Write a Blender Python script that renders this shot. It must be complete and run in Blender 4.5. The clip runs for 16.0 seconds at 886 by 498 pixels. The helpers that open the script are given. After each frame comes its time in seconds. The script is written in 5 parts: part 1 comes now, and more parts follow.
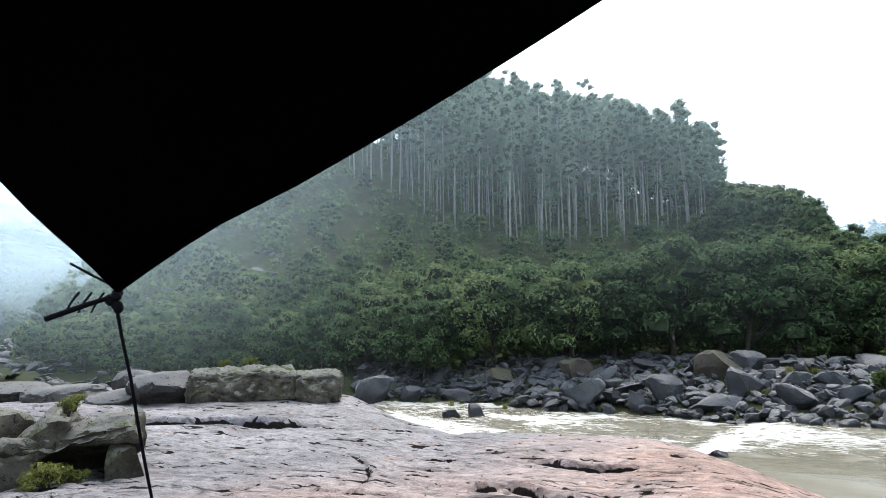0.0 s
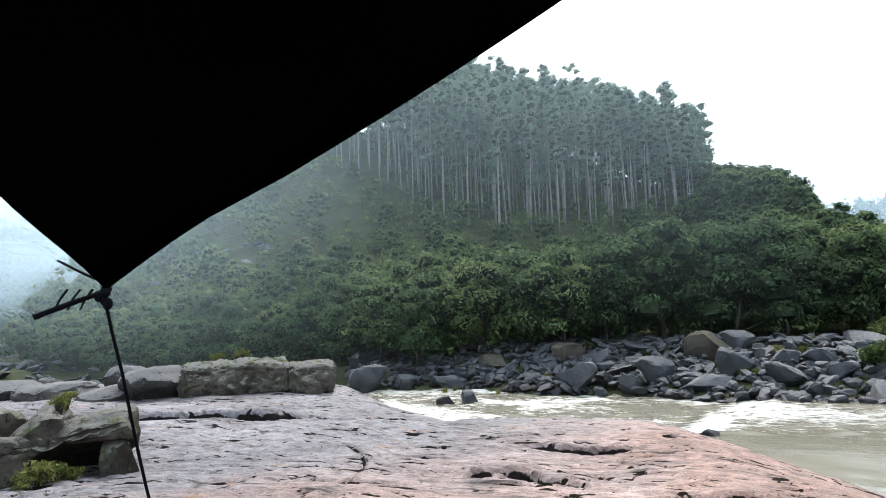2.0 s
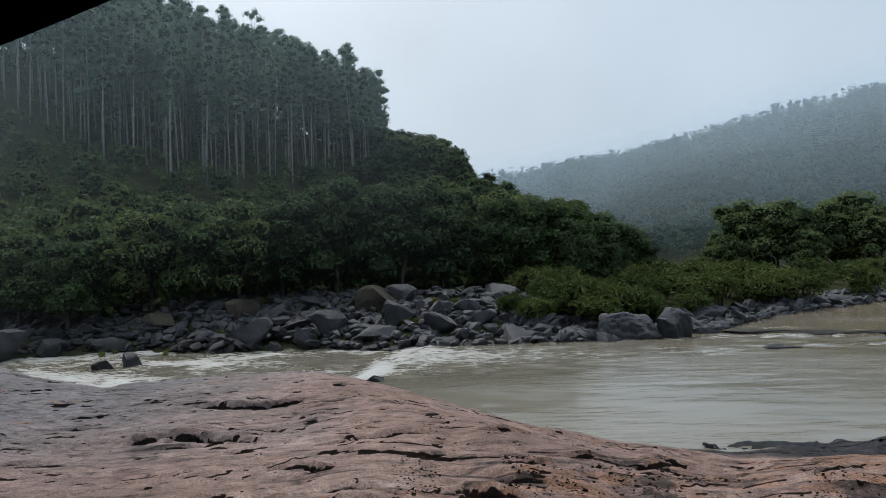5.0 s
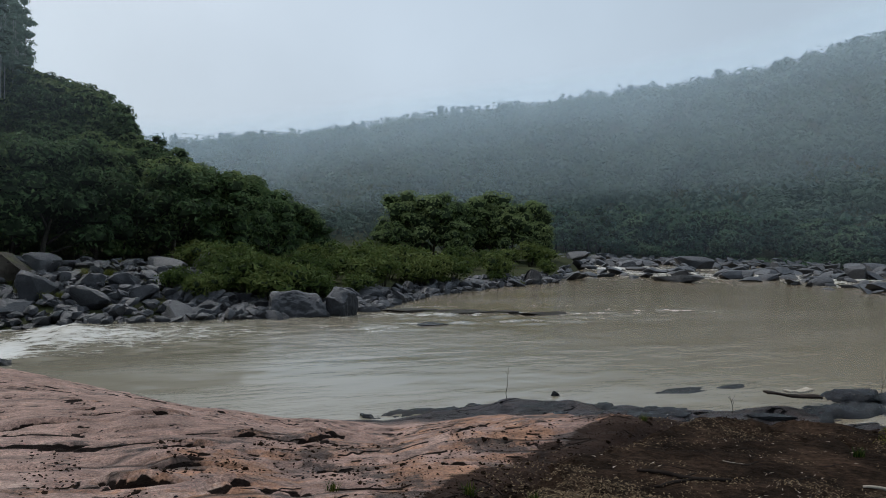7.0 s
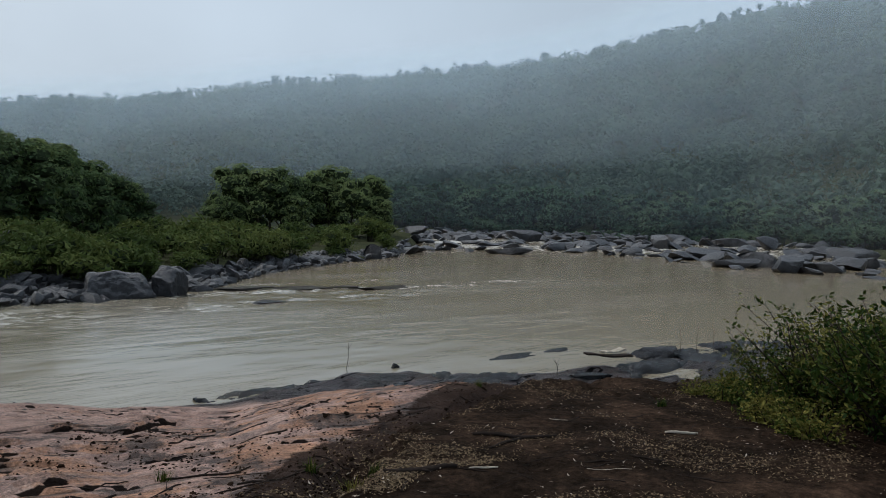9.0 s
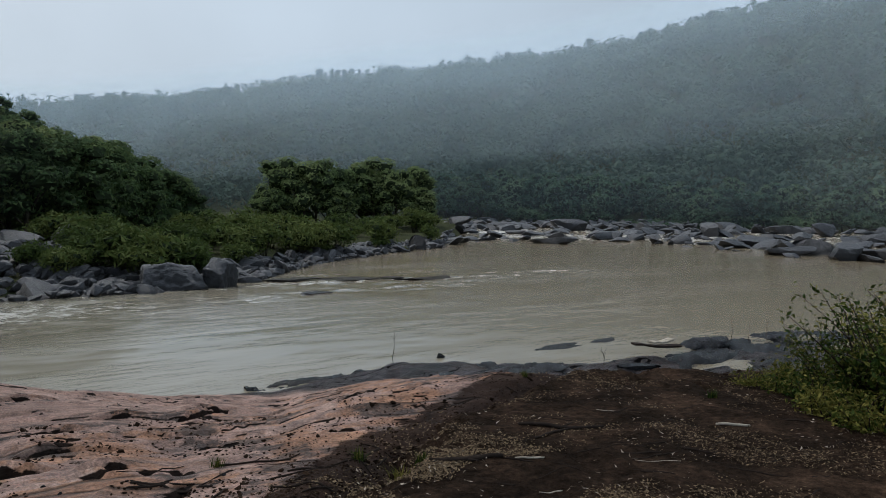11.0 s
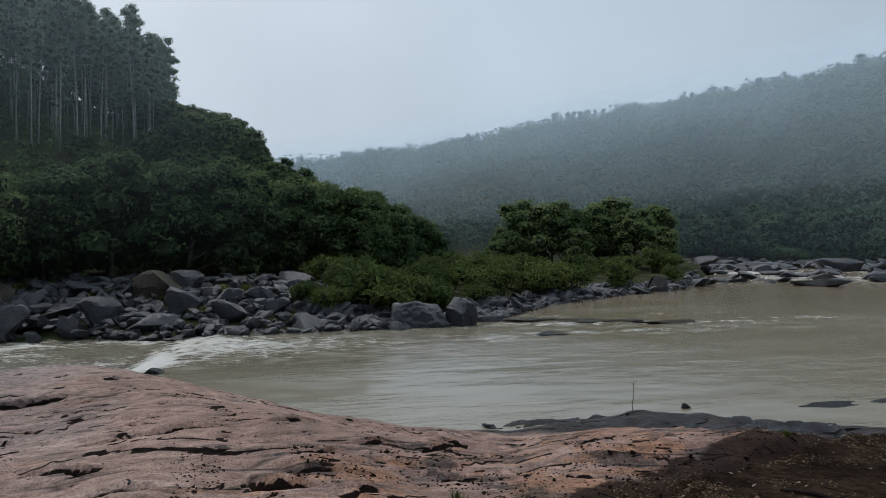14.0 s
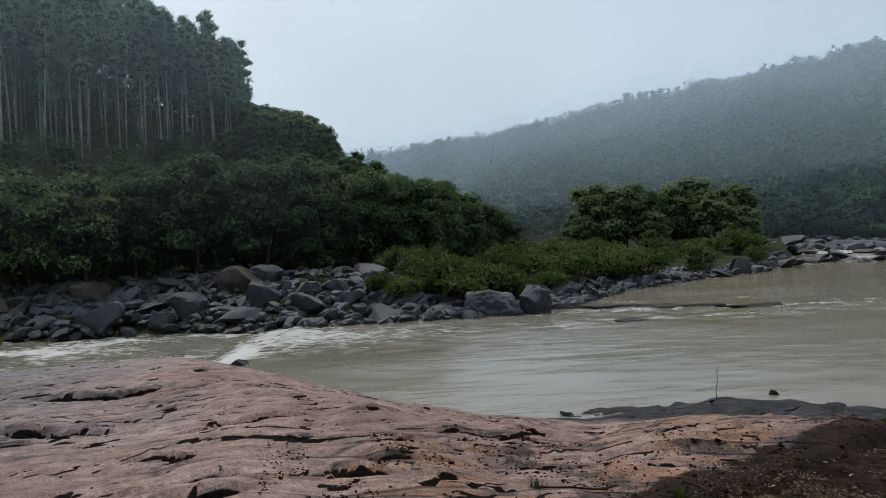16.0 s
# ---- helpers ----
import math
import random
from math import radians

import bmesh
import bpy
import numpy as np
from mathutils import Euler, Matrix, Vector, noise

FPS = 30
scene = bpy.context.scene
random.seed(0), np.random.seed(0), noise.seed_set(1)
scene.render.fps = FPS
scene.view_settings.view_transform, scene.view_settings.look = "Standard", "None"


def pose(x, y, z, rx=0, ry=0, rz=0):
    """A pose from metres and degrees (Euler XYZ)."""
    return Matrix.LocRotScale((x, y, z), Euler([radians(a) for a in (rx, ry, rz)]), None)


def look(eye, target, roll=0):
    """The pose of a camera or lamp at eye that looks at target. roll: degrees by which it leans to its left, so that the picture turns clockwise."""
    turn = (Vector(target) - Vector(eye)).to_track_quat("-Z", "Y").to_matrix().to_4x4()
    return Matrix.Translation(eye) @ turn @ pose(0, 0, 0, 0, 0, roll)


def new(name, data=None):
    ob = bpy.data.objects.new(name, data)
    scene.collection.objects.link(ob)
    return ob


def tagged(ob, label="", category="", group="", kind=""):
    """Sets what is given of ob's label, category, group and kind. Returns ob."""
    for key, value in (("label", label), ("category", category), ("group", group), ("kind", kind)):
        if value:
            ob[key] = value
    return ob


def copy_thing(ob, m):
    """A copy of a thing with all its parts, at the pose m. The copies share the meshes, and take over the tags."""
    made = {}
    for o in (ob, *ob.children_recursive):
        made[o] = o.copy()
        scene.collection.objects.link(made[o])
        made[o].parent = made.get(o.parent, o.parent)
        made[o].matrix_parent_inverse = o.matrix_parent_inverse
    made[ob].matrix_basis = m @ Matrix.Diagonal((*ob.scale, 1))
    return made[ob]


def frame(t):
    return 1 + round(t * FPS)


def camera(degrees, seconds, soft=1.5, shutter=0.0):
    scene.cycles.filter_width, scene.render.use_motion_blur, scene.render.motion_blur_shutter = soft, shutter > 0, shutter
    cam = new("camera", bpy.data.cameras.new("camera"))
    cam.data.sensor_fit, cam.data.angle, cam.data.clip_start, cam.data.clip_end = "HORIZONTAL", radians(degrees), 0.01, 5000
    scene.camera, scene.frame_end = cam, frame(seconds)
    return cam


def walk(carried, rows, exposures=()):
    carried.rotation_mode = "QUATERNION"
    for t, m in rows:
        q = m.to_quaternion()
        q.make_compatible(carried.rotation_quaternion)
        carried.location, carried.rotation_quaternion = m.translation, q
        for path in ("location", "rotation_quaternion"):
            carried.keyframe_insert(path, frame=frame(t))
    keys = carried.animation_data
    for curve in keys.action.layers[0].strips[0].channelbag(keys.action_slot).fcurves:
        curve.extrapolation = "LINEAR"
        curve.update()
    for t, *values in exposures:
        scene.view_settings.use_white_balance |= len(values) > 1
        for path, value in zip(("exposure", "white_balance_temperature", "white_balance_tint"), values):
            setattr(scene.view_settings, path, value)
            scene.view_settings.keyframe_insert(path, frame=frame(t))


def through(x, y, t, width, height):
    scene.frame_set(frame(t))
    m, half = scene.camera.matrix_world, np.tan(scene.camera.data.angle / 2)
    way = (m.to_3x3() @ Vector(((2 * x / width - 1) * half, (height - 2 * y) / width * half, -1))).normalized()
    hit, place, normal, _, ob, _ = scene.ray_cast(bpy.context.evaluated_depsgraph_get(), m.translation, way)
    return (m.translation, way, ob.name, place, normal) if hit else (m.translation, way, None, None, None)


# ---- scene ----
# camera at about 1.6 m over the bank, 4 m over the river; it turns where it stands
cam = camera(66.7, 16.0, soft=0.9)
EYE = (0.0, 0.0, 4.0)
# seconds, yaw to the left, pitch up, roll
TURNS = (
    (0, 32.59, 7.09, -0.69),
    (0.5, 33.71, 5.88, -2.54),
    (1, 33.83, 6.55, -2.49),
    (1.5, 33.61, 6.65, -2.39),
    (2, 31.75, 6.03, -2.18),
    (2.5, 28.96, 5.57, -3.15),
    (3, 28.15, 5.33, -4.05),
    (3.2, 26.96, 4.90, -4.31),
    (5.3, 1.93, 1.20, -1.24),
    (5.5, 0.00, 1.50, -0.50),
    (6, -8.97, 0.68, 0.66),
    (6.5, -16.98, -0.27, 1.25),
    (7, -22.18, -0.91, 1.15),
    (7.5, -26.66, -1.86, 1.49),
    (8, -29.96, -2.93, 1.15),
    (8.5, -33.01, -2.75, 0.96),
    (8.7, -34.43, -2.66, 1.05),
    (9.7, -36.90, -3.10, 0.70),
    (10.8, -33.05, -3.60, 0.35),
    (11, -32.08, -3.66, 0.26),
    (11.5, -29.22, -1.27, 1.14),
    (12, -24.76, 0.51, 1.54),
    (12.5, -21.53, 0.78, 1.11),
    (13, -16.98, 0.91, 0.15),
    (13.5, -14.16, 0.79, -0.10),
    (14, -12.19, -0.14, -0.50),
    (14.5, -9.71, -0.99, -1.34),
    (15, -7.64, -0.96, -1.31),
    (15.5, -6.54, -1.13, -1.40),
    (16, -6.08, -0.94, -2.30),
)


def turned(yaw, pitch, roll):
    y, p = radians(yaw), radians(pitch)
    ahead = Vector((-math.sin(y) * math.cos(p), math.cos(y) * math.cos(p), math.sin(p)))
    return look(EYE, Vector(EYE) + ahead, roll)


walk(cam, [(t, turned(*turn)) for t, *turn in TURNS],
     exposures=[(0.0, 1.58), (3.0, 1.5), (3.6, 1.06), (4.8, 0.13), (5.5, 0.04), (8.5, 0.05), (12.0, 0.02), (12.8, -0.08), (13.8, -0.08), (14.5, 0.03), (15.5, 0.07), (16.0, 0.07)])

# ---- world and light: overcast, brightest behind the wooded hill ----
SUN_AZ, SUN_EL = 25.0, 50.0
world = bpy.data.worlds.new("overcast_sky")
scene.world = world
world.use_nodes = True
wn, wl = world.node_tree.nodes, world.node_tree.links
sky = wn.new("ShaderNodeTexSky")
sky.sky_type, sky.sun_disc = "NISHITA", False
sky.sun_elevation, sky.sun_rotation = radians(SUN_EL), radians(-SUN_AZ)
sky.air_density, sky.dust_density, sky.ozone_density = 1.0, 6.0, 1.0
grey = wn.new("ShaderNodeHueSaturation")
grey.inputs["Saturation"].default_value = 0.35
veil = wn.new("ShaderNodeMix")
veil.data_type, veil.inputs[0].default_value = "RGBA", 0.7
veil.inputs["B"].default_value = (4.5, 5.7, 6.95, 1)
wl.new(sky.outputs[0], grey.inputs["Color"])
wl.new(grey.outputs[0], veil.inputs["A"])
cloud = wn.new("ShaderNodeTexNoise")
cloud.inputs["Scale"].default_value, cloud.inputs["Detail"].default_value = 2.2, 5
soft = wn.new("ShaderNodeMapRange")
soft.inputs["From Min"].default_value, soft.inputs["From Max"].default_value = 0.3, 0.7
soft.inputs["To Min"].default_value, soft.inputs["To Max"].default_value = 0.93, 1.07
tone = wn.new("ShaderNodeVectorMath")
tone.operation = "SCALE"
wl.new(wn.new("ShaderNodeTexCoord").outputs["Generated"], cloud.inputs["Vector"])
wl.new(cloud.outputs["Fac"], soft.inputs["Value"])
wl.new(veil.outputs["Result"], tone.inputs[0])
wl.new(soft.outputs[0], tone.inputs["Scale"])
wl.new(tone.outputs[0], wn["Background"].inputs["Color"])
wn["Background"].inputs["Strength"].default_value = 0.112
sun_data = bpy.data.lights.new("sun", "SUN")
sun_data.energy, sun_data.angle, sun_data.color = 1.25, radians(25), (1.0, 0.97, 0.92)
sun = new("sun", sun_data)
a, e = radians(SUN_AZ), radians(SUN_EL)
sun.matrix_basis = look((-math.sin(a) * math.cos(e) * 50, math.cos(a) * math.cos(e) * 50, math.sin(e) * 50), (0, 0, 0))

# ---- materials ----
def material(name, rough=0.7, spec=0.3):
    m = bpy.data.materials.new(name)
    m.use_nodes = True
    b = m.node_tree.nodes["Principled BSDF"]
    b.inputs["Roughness"].default_value, b.inputs["Specular IOR Level"].default_value = rough, spec
    return m, m.node_tree.nodes, m.node_tree.links, b


def noise_node(n, l, scale, detail=4.0, rough=0.55, vector=None, stretch=None):
    t = n.new("ShaderNodeTexNoise")
    t.inputs["Scale"].default_value, t.inputs["Detail"].default_value, t.inputs["Roughness"].default_value = scale, detail, rough
    if vector is not None:
        if stretch:
            s = n.new("ShaderNodeMapping")
            s.inputs["Scale"].default_value = stretch
            l.new(vector, s.inputs["Vector"])
            vector = s.outputs[0]
        l.new(vector, t.inputs["Vector"])
    return t.outputs["Fac"]


def place(n):
    return n.new("ShaderNodeNewGeometry").outputs["Position"]


def n_colour(n, l, scale, vector):
    t = n.new("ShaderNodeTexNoise")
    t.inputs["Scale"].default_value, t.inputs["Detail"].default_value = scale, 4
    l.new(vector, t.inputs["Vector"])
    return t.outputs["Color"]


def ramp(n, l, fac, *stops):
    r = n.new("ShaderNodeValToRGB")
    while len(r.color_ramp.elements) < len(stops):
        r.color_ramp.elements.new(0.5)
    for el, (at, c) in zip(r.color_ramp.elements, stops):
        el.position, el.color = at, (*c, 1) if len(c) == 3 else c
    l.new(fac, r.inputs[0])
    return r.outputs[0]


def mixed(n, l, fac, a, b, mode="MIX"):
    m = n.new("ShaderNodeMix")
    m.data_type, m.blend_type = "RGBA", mode
    for v, s in ((fac, m.inputs[0]), (a, m.inputs["A"]), (b, m.inputs["B"])):
        if isinstance(v, (int, float)):
            s.default_value = v
        elif isinstance(v, tuple):
            s.default_value = (*v, 1)
        else:
            l.new(v, s)
    return m.outputs["Result"]


def maths(n, l, op, a, b=0.0, c=0.0):
    m = n.new("ShaderNodeMath")
    m.operation = op
    for v, s in zip((a, b, c), m.inputs):
        if isinstance(v, (int, float)):
            s.default_value = v
        else:
            l.new(v, s)
    return m.outputs[0]


def bump(n, l, b, height, strength=0.5, distance=0.05):
    k = n.new("ShaderNodeBump")
    k.inputs["Strength"].default_value, k.inputs["Distance"].default_value = strength, distance
    l.new(height, k.inputs["Height"])
    l.new(k.outputs[0], b.inputs["Normal"])


def foliage(name, dark, mid, light, through=0.2, speck=0.36, drift=0.4, size=0.11):
    m, n, l, b = material(name, 0.75, 0.08)
    g = n.new("ShaderNodeNewGeometry")
    o = n.new("ShaderNodeObjectInfo")
    big = noise_node(n, l, size, 3.0, 0.6, g.outputs["Position"])
    f = maths(n, l, "MULTIPLY_ADD", g.outputs["Random Per Island"], speck, maths(n, l, "MULTIPLY", o.outputs["Random"], 0.45))
    f = maths(n, l, "MULTIPLY_ADD", big, drift, f)
    c = ramp(n, l, f, (0.2, dark), (0.55, mid), (0.95, light))
    l.new(c, b.inputs["Base Color"])
    t = n.new("ShaderNodeBsdfTranslucent")
    l.new(c, t.inputs["Color"])
    x = n.new("ShaderNodeMixShader")
    x.inputs[0].default_value = through
    l.new(b.outputs[0], x.inputs[1]), l.new(t.outputs[0], x.inputs[2])
    l.new(x.outputs[0], n["Material Output"].inputs["Surface"])
    return m


def rock(name, dark, mid, light, scale=1.0, lichen=None, rough=0.6, top=None, spec=0.3):
    m, n, l, b = material(name, rough, spec)
    p = place(n)
    o = n.new("ShaderNodeObjectInfo")
    f = noise_node(n, l, 0.7 * scale, 6, 0.65, p)
    f = maths(n, l, "MULTIPLY_ADD", o.outputs["Random"], 0.3, maths(n, l, "MULTIPLY", f, 0.85))
    c = ramp(n, l, f, (0.3, dark), (0.55, mid), (0.85, light))
    grain = noise_node(n, l, 35 * scale, 3, 0.7, p)
    c = mixed(n, l, 0.5, c, ramp(n, l, grain, (0.3, (0.35, 0.35, 0.36)), (0.7, (0.7, 0.69, 0.67))), "OVERLAY")
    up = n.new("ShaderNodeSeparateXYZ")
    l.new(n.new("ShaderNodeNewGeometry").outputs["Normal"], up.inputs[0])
    if top:  # upper faces lightened: daylight from above is put into the colour
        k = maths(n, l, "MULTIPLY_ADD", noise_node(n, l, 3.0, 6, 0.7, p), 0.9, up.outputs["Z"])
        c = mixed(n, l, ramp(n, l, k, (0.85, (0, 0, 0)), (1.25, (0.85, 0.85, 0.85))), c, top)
    if lichen:
        k = maths(n, l, "MULTIPLY", ramp(n, l, noise_node(n, l, 2.2, 6, 0.7, p), (0.5, (0, 0, 0)), (0.62, (1, 1, 1))),
                  ramp(n, l, up.outputs["Z"], (0.1, (0, 0, 0)), (0.6, (1, 1, 1))))
        c = mixed(n, l, k, c, lichen)
    blot = noise_node(n, l, 4.5 * scale, 6, 0.75, p)
    c = mixed(n, l, ramp(n, l, blot, (0.57, (0, 0, 0)), (0.63, (0.85, 0.85, 0.85))), c, tuple(v * 0.5 for v in dark))
    c = mixed(n, l, ramp(n, l, blot, (0.3, (0.55, 0.55, 0.55)), (0.42, (0, 0, 0))), c, light)
    # a dark wet band just over the river
    zz = n.new("ShaderNodeSeparateXYZ")
    l.new(p, zz.inputs[0])
    wet = ramp(n, l, maths(n, l, "MULTIPLY_ADD", blot, 0.5, zz.outputs["Z"]), (0.25, (0.4, 0.4, 0.42)), (0.6, (1, 1, 1)))
    c = mixed(n, l, 1.0, c, wet, "MULTIPLY")
    l.new(c, b.inputs["Base Color"])
    bump(n, l, b, maths(n, l, "ADD", noise_node(n, l, 5 * scale, 8, 0.7, p), maths(n, l, "MULTIPLY", grain, 0.2)), 0.9, 0.13)
    return m


def plain(name, c, rough=0.8, spec=0.2, scale=8.0, spread=0.35):
    m, n, l, b = material(name, rough, spec)
    p = n.new("ShaderNodeTexCoord").outputs["Object"]
    f = noise_node(n, l, scale, 5, 0.6, p)
    l.new(ramp(n, l, f, (0.3, tuple(v * (1 - spread) for v in c)), (0.7, tuple(min(v * (1 + spread), 1) for v in c))), b.inputs["Base Color"])
    bump(n, l, b, f, 0.4, 0.01)
    return m


LEAF_BROAD = foliage("broad_leaves", (0.03, 0.057, 0.025), (0.074, 0.119, 0.048), (0.178, 0.215, 0.08), 0.3)
# grey-green gum leaves, made paler to carry the haze over the hill
LEAF_GUM = foliage("gum_leaves_haze_pale", (0.08, 0.125, 0.095), (0.16, 0.218, 0.16), (0.25, 0.305, 0.21), 0.3)
# the blue cast of distant haze is mixed into this leaf colour
LEAF_FAR = foliage("far_leaves_haze_tint", (0.008, 0.021, 0.018), (0.034, 0.062, 0.05), (0.095, 0.135, 0.095), 0.15, 0.1, 1.0, 0.05)
LEAF_OLIVE = foliage("olive_leaves", (0.064, 0.1, 0.04), (0.14, 0.188, 0.074), (0.22, 0.265, 0.112), 0.35)
LEAF_FOOT = foliage("grey_green_leaves", (0.03, 0.062, 0.04), (0.08, 0.135, 0.075), (0.17, 0.225, 0.11), 0.3, 0.25)
LEAF_BUSH = foliage("shrub_leaves", (0.027, 0.046, 0.013), (0.068, 0.098, 0.026), (0.145, 0.165, 0.052), 0.25)
LEAF_NEAR = foliage("bush_leaves", (0.01, 0.026, 0.005), (0.036, 0.058, 0.01), (0.19, 0.165, 0.04), 0.2, 0.5)
LEAF_GRASS = foliage("grass_blades", (0.06, 0.08, 0.02), (0.12, 0.13, 0.035), (0.2, 0.19, 0.06), 0.25)
LITTER = foliage("dry_leaf_litter", (0.024, 0.016, 0.01), (0.085, 0.057, 0.034), (0.25, 0.18, 0.11), 0.05, 0.6)
CHIPS = foliage("pale_bark_chips", (0.06, 0.042, 0.03), (0.17, 0.13, 0.1), (0.42, 0.35, 0.29), 0.05, 0.7, 0.2)
# dark colour for crown cores: the shade among the leaves, painted in
CROWN_SHADE = plain("crown_inside_shade", (0.03, 0.042, 0.022), 0.95, 0.02, 3.0)
BARK_PALE = plain("pale_gum_bark", (0.3, 0.29, 0.265), 0.8, 0.1, 1.5, 0.3)
BARK = plain("grey_bark", (0.06, 0.052, 0.042), 0.9, 0.1, 5.0)
STICK = plain("dead_wood", (0.028, 0.02, 0.016), 0.9, 0.1, 12.0)
STICK_PALE = plain("bleached_wood", (0.4, 0.34, 0.27), 0.9, 0.1, 12.0)
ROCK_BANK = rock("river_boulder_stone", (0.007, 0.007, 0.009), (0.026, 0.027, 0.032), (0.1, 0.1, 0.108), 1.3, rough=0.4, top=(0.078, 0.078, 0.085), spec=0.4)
ROCK_WET = rock("wet_black_rock", (0.005, 0.006, 0.008), (0.015, 0.016, 0.021), (0.05, 0.05, 0.06), 2.0, rough=0.22, spec=0.5)
ROCK_TAN = rock("weathered_tan_stone", (0.03, 0.025, 0.02), (0.075, 0.062, 0.05), (0.16, 0.135, 0.11), lichen=(0.10, 0.105, 0.04), spec=0.2)
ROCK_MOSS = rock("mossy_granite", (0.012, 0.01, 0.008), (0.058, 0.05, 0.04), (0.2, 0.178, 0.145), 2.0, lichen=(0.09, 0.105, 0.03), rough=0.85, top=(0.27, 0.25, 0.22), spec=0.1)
ROCK_PALE = rock("pale_topped_granite", (0.016, 0.014, 0.013), (0.06, 0.054, 0.05), (0.19, 0.175, 0.165), 2.0, rough=0.8, top=(0.25, 0.235, 0.225), spec=0.1)


def slab_material():
    m, n, l, b = material("pink_granite", 0.65, 0.22)
    p = place(n)
    sep = n.new("ShaderNodeSeparateXYZ")
    l.new(p, sep.inputs[0])
    f = noise_node(n, l, 0.35, 6, 0.62, p)
    c = ramp(n, l, f, (0.3, (0.26, 0.157, 0.126)), (0.5, (0.44, 0.28, 0.228)), (0.72, (0.53, 0.37, 0.315)))
    # greyer to the downstream side: the sky's sheen is put into the colour
    side = maths(n, l, "MULTIPLY_ADD", sep.outputs["X"], -0.1, maths(n, l, "MULTIPLY_ADD", noise_node(n, l, 0.3, 3, 0.5, p), 0.9, -0.72))
    c = mixed(n, l, ramp(n, l, side, (0.0, (0, 0, 0)), (0.6, (1, 1, 1))), c, ramp(n, l, f, (0.3, (0.13, 0.117, 0.124)), (0.72, (0.34, 0.312, 0.322))))
    # grime and rust near the soil
    near = maths(n, l, "MULTIPLY_ADD", sep.outputs["X"], 0.45, maths(n, l, "MULTIPLY_ADD", sep.outputs["Y"], -0.42, 3.2))
    near = ramp(n, l, near, (0.0, (0, 0, 0)), (1.0, (1, 1, 1)))
    orange = maths(n, l, "MULTIPLY_ADD", near, 0.13, noise_node(n, l, 1.9, 6, 0.7, p, (0.6, 1.0, 1.0)))
    c = mixed(n, l, ramp(n, l, orange, (0.61, (0, 0, 0)), (0.68, (0.7, 0.7, 0.7))), c, (0.42, 0.2, 0.1))
    streak = maths(n, l, "MULTIPLY_ADD", near, 0.075, noise_node(n, l, 1.6, 9, 0.74, p, (0.6, 1.0, 1.0)))
    c = mixed(n, l, ramp(n, l, streak, (0.58, (0, 0, 0)), (0.64, (0.85, 0.85, 0.85))), c, (0.055, 0.042, 0.038))
    stain = noise_node(n, l, 0.75, 7, 0.68, p, (0.55, 1.0, 1.0))
    c = mixed(n, l, ramp(n, l, stain, (0.54, (0, 0, 0)), (0.64, (0.55, 0.55, 0.55))), c, (0.13, 0.105, 0.1))
    grain = noise_node(n, l, 45, 2, 0.8, p)
    c = mixed(n, l, 0.65, c, ramp(n, l, grain, (0.35, (0.22, 0.22, 0.22)), (0.65, (0.76, 0.75, 0.74))), "OVERLAY")
    patch = noise_node(n, l, 5.0, 6, 0.75, p, (0.7, 1.0, 1.0))
    c = mixed(n, l, 0.75, c, ramp(n, l, patch, (0.36, (0.18, 0.17, 0.17)), (0.62, (0.72, 0.71, 0.7))), "OVERLAY")
    spots = maths(n, l, "MULTIPLY_ADD", noise_node(n, l, 0.8, 3, 0.6, p), 0.22, noise_node(n, l, 9.0, 5, 0.7, p, (0.4, 1.0, 1.0)))
    spots = ramp(n, l, spots, (0.735, (0, 0, 0)), (0.765, (0.95, 0.95, 0.95)))
    c = mixed(n, l, spots, c, (0.03, 0.022, 0.02))
    # cracks and pits go near-black by depth: their shade is put into the colour
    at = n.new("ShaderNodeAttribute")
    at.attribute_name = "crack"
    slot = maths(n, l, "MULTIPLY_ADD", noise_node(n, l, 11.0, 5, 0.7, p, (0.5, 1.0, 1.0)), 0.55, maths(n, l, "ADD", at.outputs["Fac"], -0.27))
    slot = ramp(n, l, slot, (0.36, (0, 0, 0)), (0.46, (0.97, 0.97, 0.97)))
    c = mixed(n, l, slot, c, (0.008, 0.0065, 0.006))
    soiled = n.new("ShaderNodeAttribute")
    soiled.attribute_name = "grime"
    k = maths(n, l, "MULTIPLY_ADD", soiled.outputs["Fac"], 0.5, noise_node(n, l, 2.2, 10, 0.75, p, (0.7, 1.0, 1.0)))
    earth = ramp(n, l, k, (0.7, (0, 0, 0)), (0.76, (0.95, 0.95, 0.95)))
    c = mixed(n, l, earth, c, (0.045, 0.03, 0.024))
    l.new(maths(n, l, "MULTIPLY_ADD", maths(n, l, "MAXIMUM", slot, earth), -0.22, 0.22), b.inputs["Specular IOR Level"])
    warp = mixed(n, l, 0.12, p, n_colour(n, l, 0.9, p), "ADD")
    seam = n.new("ShaderNodeTexVoronoi")
    seam.feature = "DISTANCE_TO_EDGE"
    seam.inputs["Scale"].default_value = 1.0
    sm = n.new("ShaderNodeMapping")
    sm.inputs["Scale"].default_value, sm.inputs["Rotation"].default_value = (0.42, 1.5, 0.4), (0, 0, radians(6))
    l.new(warp, sm.inputs["Vector"])
    l.new(sm.outputs[0], seam.inputs["Vector"])
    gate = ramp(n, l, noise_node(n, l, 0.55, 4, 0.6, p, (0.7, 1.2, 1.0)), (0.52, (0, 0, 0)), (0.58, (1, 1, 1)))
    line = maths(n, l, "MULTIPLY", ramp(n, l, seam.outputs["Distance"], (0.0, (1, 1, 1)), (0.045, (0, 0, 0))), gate)
